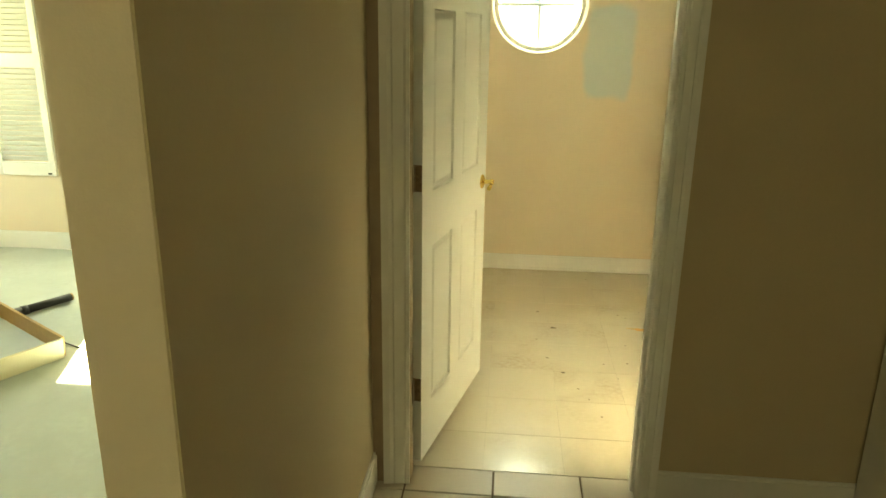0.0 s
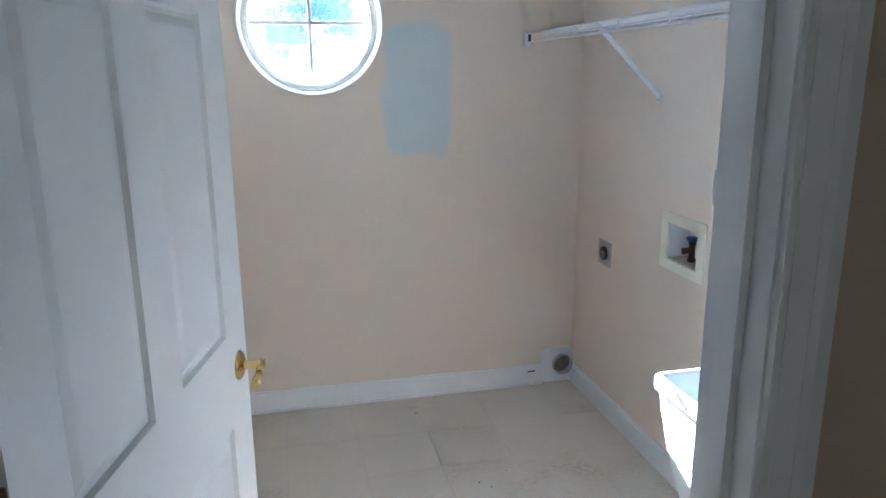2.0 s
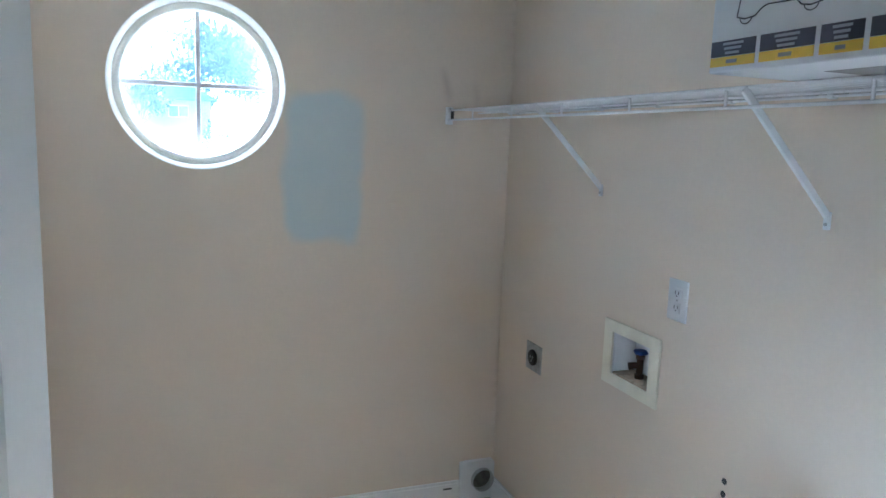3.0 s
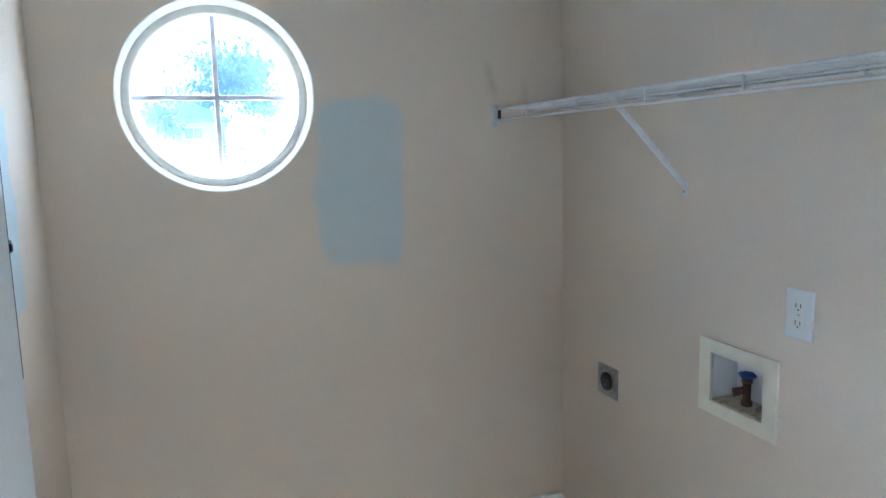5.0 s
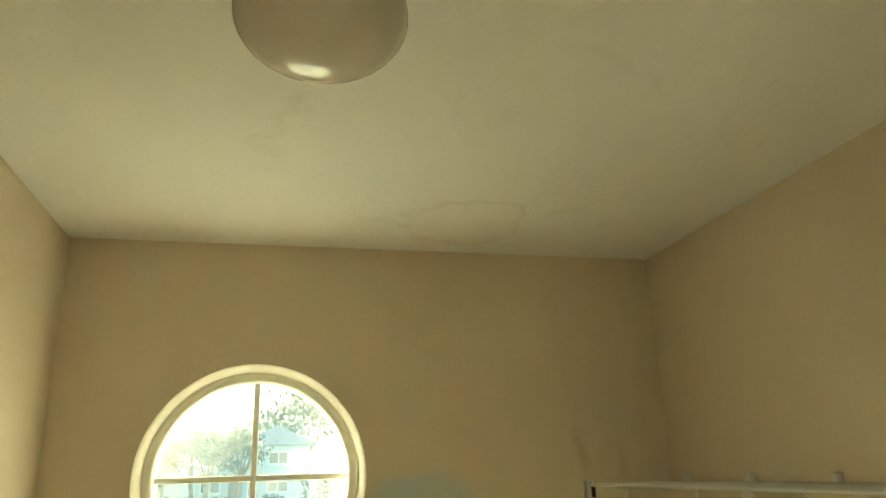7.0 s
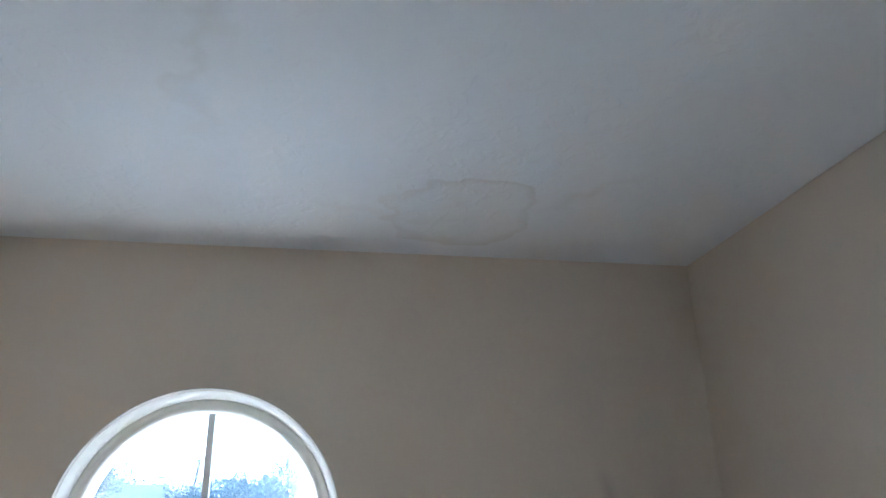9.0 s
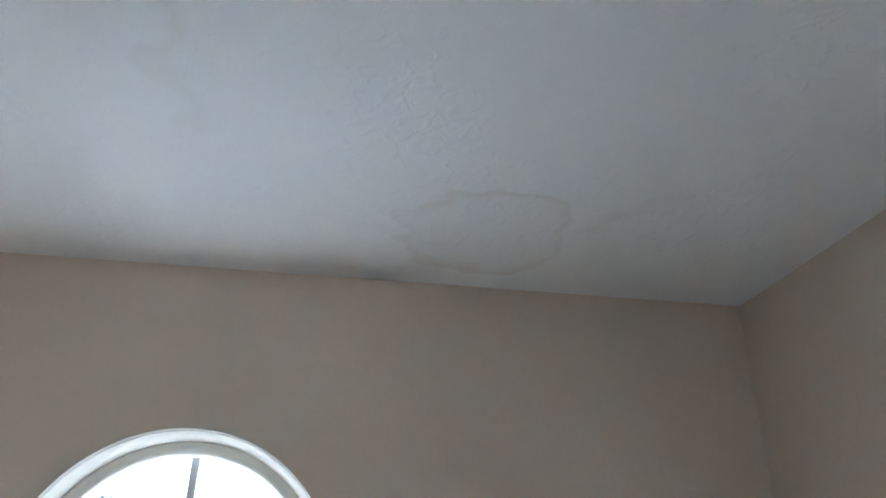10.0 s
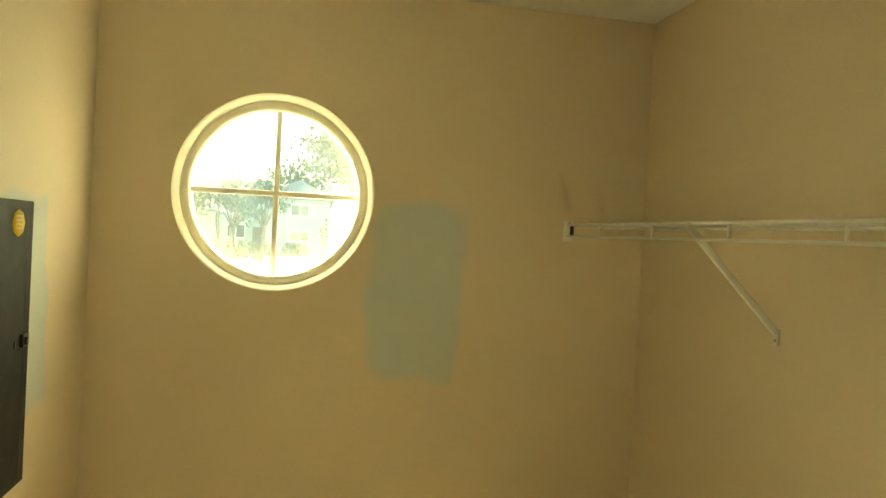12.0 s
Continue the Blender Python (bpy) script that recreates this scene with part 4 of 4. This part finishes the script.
FLOWER = material("white_blossom", (0.7, 0.7, 0.66), 0.7, grain=0.1, grain_size=20)

structure("ground", boxes((-900, 900, -600, 1500, GZ - 0.5, GZ)), GRASS, "green lawn running to the horizon")
structure("road", boxes((-300, 300, 12, 34, GZ, GZ + 0.008)), PAVE, "sunlit pale concrete street")
structure("pavement", boxes((1.2, 5.2, 34.2, 65.9, GZ, GZ + 0.05)), PAVE, "sunlit concrete driveway")
structure("kerb", boxes((-300, 1.2, 34, 34.2, GZ, GZ + 0.13), (5.2, 300, 34, 34.2, GZ, GZ + 0.13)), PAVE, "pale concrete kerb")
structure("wall_outside", boxes((-4.4, 1.9, Y1 + 0.14, Y1 + 0.145, -0.5, -0.1)), STUCCO, "stucco base of the house")


def hip_roof(bm, x0, x1, y0, y1, z, top, over=0.5):
    x0, x1, y0, y1 = x0 - over, x1 + over, y0 - over, y1 + over
    inset = min(x1 - x0, y1 - y0) / 2 * 0.98
    base = [bm.verts.new(v) for v in ((x0, y0, z), (x1, y0, z), (x1, y1, z), (x0, y1, z))]
    low = [bm.verts.new((v.co.x, v.co.y, z - 0.18)) for v in base]
    ridge = [bm.verts.new(v) for v in ((x0 + inset, y0 + inset, top), (x1 - inset, y0 + inset, top), (x1 - inset, y1 - inset, top), (x0 + inset, y1 - inset, top))]
    for i in range(4):
        j = (i + 1) % 4
        bm.faces.new((base[i], base[j], ridge[j], ridge[i]))
        bm.faces.new((low[i], low[j], base[j], base[i]))
    bm.faces.new(ridge)
    bm.faces.new(low[::-1])
    return bm


def house(label, x0, x1, y0, y1, eave, top, windows, doors=()):
    o = thing("house", label, "house", (0, 0, 0))
    part("wall", boxes((x0, x1, y0, y1, GZ, eave)), STUCCO, o)
    part("roof", hip_roof(bmesh.new(), x0, x1, y0, y1, eave + 0.15, top), ROOF, o)
    for x, z, w, h, shutters in windows:
        f = part("window", boxes((x - w / 2 - 0.08, x + w / 2 + 0.08, y0 - 0.05, y0 + 0.01, z - h / 2 - 0.08, z - h / 2), (x - w / 2 - 0.08, x + w / 2 + 0.08, y0 - 0.05, y0 + 0.01, z + h / 2, z + h / 2 + 0.08), (x - w / 2 - 0.08, x - w / 2, y0 - 0.05, y0 + 0.01, z - h / 2, z + h / 2), (x + w / 2, x + w / 2 + 0.08, y0 - 0.05, y0 + 0.01, z - h / 2, z + h / 2), (x - 0.03, x + 0.03, y0 - 0.04, y0 + 0.01, z - h / 2, z + h / 2)), TRIM, o)
        part("pane", boxes((x - w / 2, x + w / 2, y0 - 0.02, y0 + 0.005, z - h / 2, z + h / 2)), DARKGLASS, f)
        if shutters:
            for s in (-1, 1):
                c = x + s * (w / 2 + 0.30)
                part("shutter", boxes((c - 0.2, c + 0.2, y0 - 0.045, y0, z - h / 2 - 0.05, z + h / 2 + 0.05), bevel=0.01), SHUT, o, "blue louvred shutter")
    for x, z0, w, h in doors:
        part("door", boxes((x - w / 2, x + w / 2, y0 - 0.03, y0, z0, z0 + h), bevel=0.01), DARKGLASS, o)


house("pale stucco two-storey house with a grey hip roof", -1.9, 3.6, 66, 74, 4.4, 6.3, [(0.95, 1.05, 1.7, 0.75, 0), (0.95, 3.4, 1.5, 0.9, 0), (-1.2, 1.0, 0.5, 1.3, 0)])
house("wide pale house wing with blue window shutters", -12.0, -2.0, 68, 76, 4.2, 6.2, [(-4.7, 1.25, 1.5, 1.1, 0), (-4.8, 3.35, 1.2, 0.9, 0), (-8.2, 1.25, 1.4, 1.2, 1), (-8.2, 3.35, 1.2, 0.9, 0)], [(-2.7, GZ, 1.0, 2.2)])
house("low pale house with blue window shutters and hip roof", -17.0, -5.6, 56, 64, 2.7, 5.1, [(-11.1, 1.75, 1.0, 1.4, 1), (-8.0, 1.75, 1.0, 1.4, 1), (-14.4, 1.75, 1.0, 1.4, 1)])


def tree(label, x, y, height, spread, trunk_h, leaves, palm=False, seed=1):
    rnd = random.Random(seed)
    o = thing("tree", label, "tree", (x, y, GZ))
    bm = bmesh.new()
    tube(bm, (0, 0, 0), (0.1, 0, trunk_h), 0.22, 0.15, 10)
    tips = []
    for k in range(9):
        a = k * 2.4 + rnd.random()
        r = spread * (0.35 + 0.5 * rnd.random())
        z = trunk_h + (height - trunk_h) * (0.25 + 0.65 * rnd.random())
        tip = Vector((r * math.cos(a), r * math.sin(a), z))
        midp = Vector((0.1, 0, trunk_h * (0.75 + 0.25 * rnd.random())))
        tube(bm, midp, tip, 0.08, 0.025, 6)
        tips.append(tip)
    tips.append(Vector((0, 0, height * 0.9)))
    part("trunk", bm, BARK, o)
    verts, faces = [], []
    for k in range(leaves):
        t = rnd.choice(tips)
        g = Vector((rnd.gauss(0, 1), rnd.gauss(0, 1), rnd.gauss(0, 0.75))) * spread * 0.24
        c = t + g
        q = Euler((rnd.random() * 6, rnd.random() * 6, rnd.random() * 6)).to_matrix()
        s = (0.07 + 0.10 * rnd.random()) * max(1.0, spread / 1.9)
        i = len(verts)
        verts += [c + q @ Vector(v) for v in ((-s, 0, 0), (0, -s * 0.5, 0), (s, 0, 0.02), (0, s * 0.5, 0))]
        faces.append((i, i + 1, i + 2, i + 3))
    me = bpy.data.meshes.new("crown")
    me.from_pydata(verts, [], faces)
    me.materials.append(LEAF)
    c = new("crown", me)
    c.parent = o


tree("leafy green street tree with a pale trunk", -3.6, 50, 5.6, 2.0, 2.4, 1900, seed=2)
tree("leafy green street tree with a pale trunk", -1.5, 47, 5.2, 1.6, 2.3, 1600, seed=3)
tree("leafy green street tree with a pale trunk", -6.2, 49, 4.9, 1.5, 2.2, 1800, seed=4)
tree("tall loose tree behind the opposite house", 3.9, 80, 12.4, 5.4, 5.0, 3400, seed=5)
tree("tall loose tree behind the opposite house", 7.6, 72, 8.5, 3.0, 4.0, 2200, seed=6)
tree("broad leafy tree beside the low house", -16.4, 66, 8.2, 3.4, 3.6, 4000, seed=8)
tree("leafy green tree before the low house", -12.7, 52, 6.3, 1.9, 2.6, 1900, seed=7)


def palm(label, x, y, height, seed):
    rnd = random.Random(seed)
    o = thing("palm_tree", label, "palm tree", (x, y, GZ), 0, "palms along the street")
    bm = bmesh.new()
    bend = [(0.25 * math.sin(k * 0.5 + seed), 0, height * k / 8) for k in range(9)]
    for k, (p, q) in enumerate(zip(bend, bend[1:])):
        tube(bm, p, q, 0.17 - 0.007 * k, 0.165 - 0.007 * k, 9, caps=k in (0, 7))
    part("trunk", bm, BARK, o)
    verts, faces = [], []
    top = Vector(bend[-1])
    for k in range(26):
        a, rise, reach = 2.4 * k + rnd.random() * 0.5, 0.9 - 1.5 * rnd.random(), 1.0 + 0.5 * rnd.random()
        d, side = Vector((math.cos(a), math.sin(a), 0)), Vector((-math.sin(a), math.cos(a), 0))
        for j in range(9):
            u = (j + 1) / 9
            c = top + d * reach * u + Vector((0, 0, rise * u * reach - 0.9 * u * u))
            w = 0.30 * math.sin(math.pi * (0.15 + 0.8 * u))
            for sg in (-1, 1):
                i = len(verts)
                tip = c + side * sg * w + d * 0.12 - Vector((0, 0, 0.12 + 0.1 * rnd.random()))
                verts += [c - d * 0.04, c + d * 0.05, tip]
                faces.append((i, i + 1, i + 2))
    me = bpy.data.meshes.new("crown")
    me.from_pydata(verts, [], faces)
    me.materials.append(LEAF)
    c = new("crown", me)
    c.parent = o


palm("slender palm with a small tuft of fronds", -7.3, 58, 7.2, 3)
palm("slender palm with a small tuft of fronds", -9.9, 60, 6.1, 5)
palm("slender palm with a small tuft of fronds", -4.9, 56, 5.6, 9)


def shrub(label, x, y, r, h, n, flowers=0, seed=1):
    rnd = random.Random(seed)
    o = thing("shrub", label, "shrub", (x, y, GZ), 0, "shrubs before the houses")
    bm = bmesh.new()
    for k in range(7):
        a = k * 0.9
        tube(bm, (0, 0, 0), (r * 0.6 * math.cos(a), r * 0.6 * math.sin(a), h * 0.75), 0.02, 0.008, 5)
    part("stems", bm, BARK, o)
    for name, mat, count, size in (("foliage", LEAF, n, 0.07), ("blossom", FLOWER, flowers, 0.06)):
        if not count:
            continue
        verts, faces = [], []
        for k in range(count):
            a, u = rnd.random() * 6.283, rnd.random()
            rr = r * (0.55 + 0.5 * rnd.random()) * math.sqrt(max(0.05, 1 - (u - 0.35) ** 2 * 1.4))
            c = Vector((rr * math.cos(a), rr * math.sin(a), h * (0.06 + 0.94 * u) * (0.8 + 0.3 * rnd.random())))
            q = Euler((rnd.random() * 6, rnd.random() * 6, rnd.random() * 6)).to_matrix()
            s = size * (0.7 + rnd.random())
            i = len(verts)
            verts += [c + q @ Vector(v) for v in ((-s, 0, 0), (0, -s * 0.6, 0), (s, 0, 0.01), (0, s * 0.6, 0))]
            faces.append((i, i + 1, i + 2, i + 3))
        me = bpy.data.meshes.new(name)
        me.from_pydata(verts, [], faces)
        me.materials.append(mat)
        c = new(name, me)
        c.parent = o


for k, (x, y, r, h) in enumerate(((-9.4, 52, 0.9, 1.2), (-7.9, 51.5, 1.0, 1.4), (-6.4, 51, 0.9, 1.3), (-5.0, 51, 0.9, 1.2), (-3.8, 50.5, 0.8, 1.1), (-2.6, 50, 0.8, 1.2), (-1.5, 50, 0.7, 1.0), (0.4, 62, 0.8, 1.0), (1.1, 62, 0.6, 0.8))):
    shrub("low green garden shrub before the house", x, y, r, h, 520, seed=20 + k)
shrub("tall green shrub dotted with white blossom", 3.0, 46, 0.95, 2.8, 1000, 150, seed=40)
shrub("tall green shrub dotted with white blossom", 4.1, 47, 0.9, 2.3, 800, 110, seed=41)


def car():
    o = thing("car", "dark blue parked car on the sunlit street", "car", (-6.75, 28.6, GZ + 0.008))
    prof = [(2.25, 0.42), (2.30, 0.62), (2.22, 0.88), (1.9, 0.98), (1.0, 1.06), (0.35, 1.52), (-1.5, 1.56), (-2.2, 1.1), (-2.3, 0.6), (-2.25, 0.32), (2.1, 0.28)]
    bm = bmesh.new()
    sides = []
    for y, k in ((-0.88, 1.0), (0.88, 1.0)):
        sides.append([bm.verts.new((x, y * (0.80 if z > 1.2 else 1.0), z)) for x, z in prof])
    bm.faces.new(sides[0])
    bm.faces.new(sides[1][::-1])
    for i in range(len(prof)):
        j = (i + 1) % len(prof)
        bm.faces.new((sides[0][i], sides[0][j], sides[1][j], sides[1][i]))
    bmesh.ops.bevel(bm, geom=list(bm.edges), offset=0.05, segments=2, affect="EDGES")
    part("body", bm, CARPAINT, o)
    part("side_window", boxes((-1.3, 0.3, -0.80, -0.79, 1.12, 1.44), bevel=0.004), DARKGLASS, o)
    part("headlight", boxes((1.98, 2.27, -0.80, -0.52, 0.70, 0.86), bevel=0.02), TRIM, o)
    part("bumper", boxes((2.22, 2.34, -0.80, 0.80, 0.40, 0.56), bevel=0.03), TRIM, o, "pale front bumper")
    for x in (1.45, -1.45):
        for y in (-0.86, 0.70):
            bm = bmesh.new()
            lathe(bm, [(0.20, y - 0.06), (0.31, y - 0.06), (0.335, y), (0.335, y + 0.14), (0.31, y + 0.18), (0.20, y + 0.18)], (x, 0, 0.335), "Y", 24)
            w = part("wheel", bm, RUBBER, o)
            bm = bmesh.new()
            lathe(bm, [(0.0005, y - 0.055), (0.06, y - 0.06), (0.07, y - 0.03), (0.19, y - 0.035), (0.20, y - 0.055)], (x, 0, 0.335), "Y", 20)
            part("rim", bm, STEEL, w)


car()


# ---- floor pieces ----
def pieces(name, owner, size_x, size_y, x_lines, y_lines, z, t, mat, gap, chamfer):
    """Tiles between the joint lines, one mesh for each size."""
    made = {}
    for x0, x1 in zip(x_lines, x_lines[1:]):
        for y0, y1 in zip(y_lines, y_lines[1:]):
            w, d = round(x1 - x0 - gap, 4), round(y1 - y0 - gap, 4)
            if w < 0.01 or d < 0.01:
                continue
            if (w, d) not in made:
                bm = bmesh.new()
                c = chamfer
                low = [bm.verts.new(v) for v in ((-w / 2, -d / 2, -t), (w / 2, -d / 2, -t), (w / 2, d / 2, -t), (-w / 2, d / 2, -t))]
                mid = [bm.verts.new((v.co.x, v.co.y, -c)) for v in low]
                top = [bm.verts.new((v.co.x * (1 - 2 * c / w), v.co.y * (1 - 2 * c / d), 0)) for v in low]
                for p, q in ((low, mid), (mid, top)):
                    for i in range(4):
                        bm.faces.new((p[i], p[(i + 1) % 4], q[(i + 1) % 4], q[i]))
                bm.faces.new(top)
                me = bpy.data.meshes.new(name)
                bm.to_mesh(me)
                bm.free()
                me.materials.append(mat)
                made[(w, d)] = me
            o = new(name, made[(w, d)])
            o.parent = owner
            o.location = ((x0 + x1) / 2, (y0 + y1) / 2, z)


vx = [X0] + [0.262 + 0.3075 * k for k in range(5)] + [X1]
vy = [0.0] + [0.267 + 0.3085 * k for k in range(7)] + [Y1]
pieces("tile", bpy.data.objects["floor"], 0, 0, vx, vy, 0.0, 0.0012, VINYL, 0.0016, 0.0002)
tx = [-0.6] + [-0.34 + 0.322 * k for k in range(10)] + [3.0]
ty = [-4.2] + [-4.02 + 0.322 * k for k in range(13)] + [0.0]
pieces("tile", bpy.data.objects["floor_hall"], 0, 0, tx, ty, 0.0, 0.008, TILE, 0.008, 0.0015)
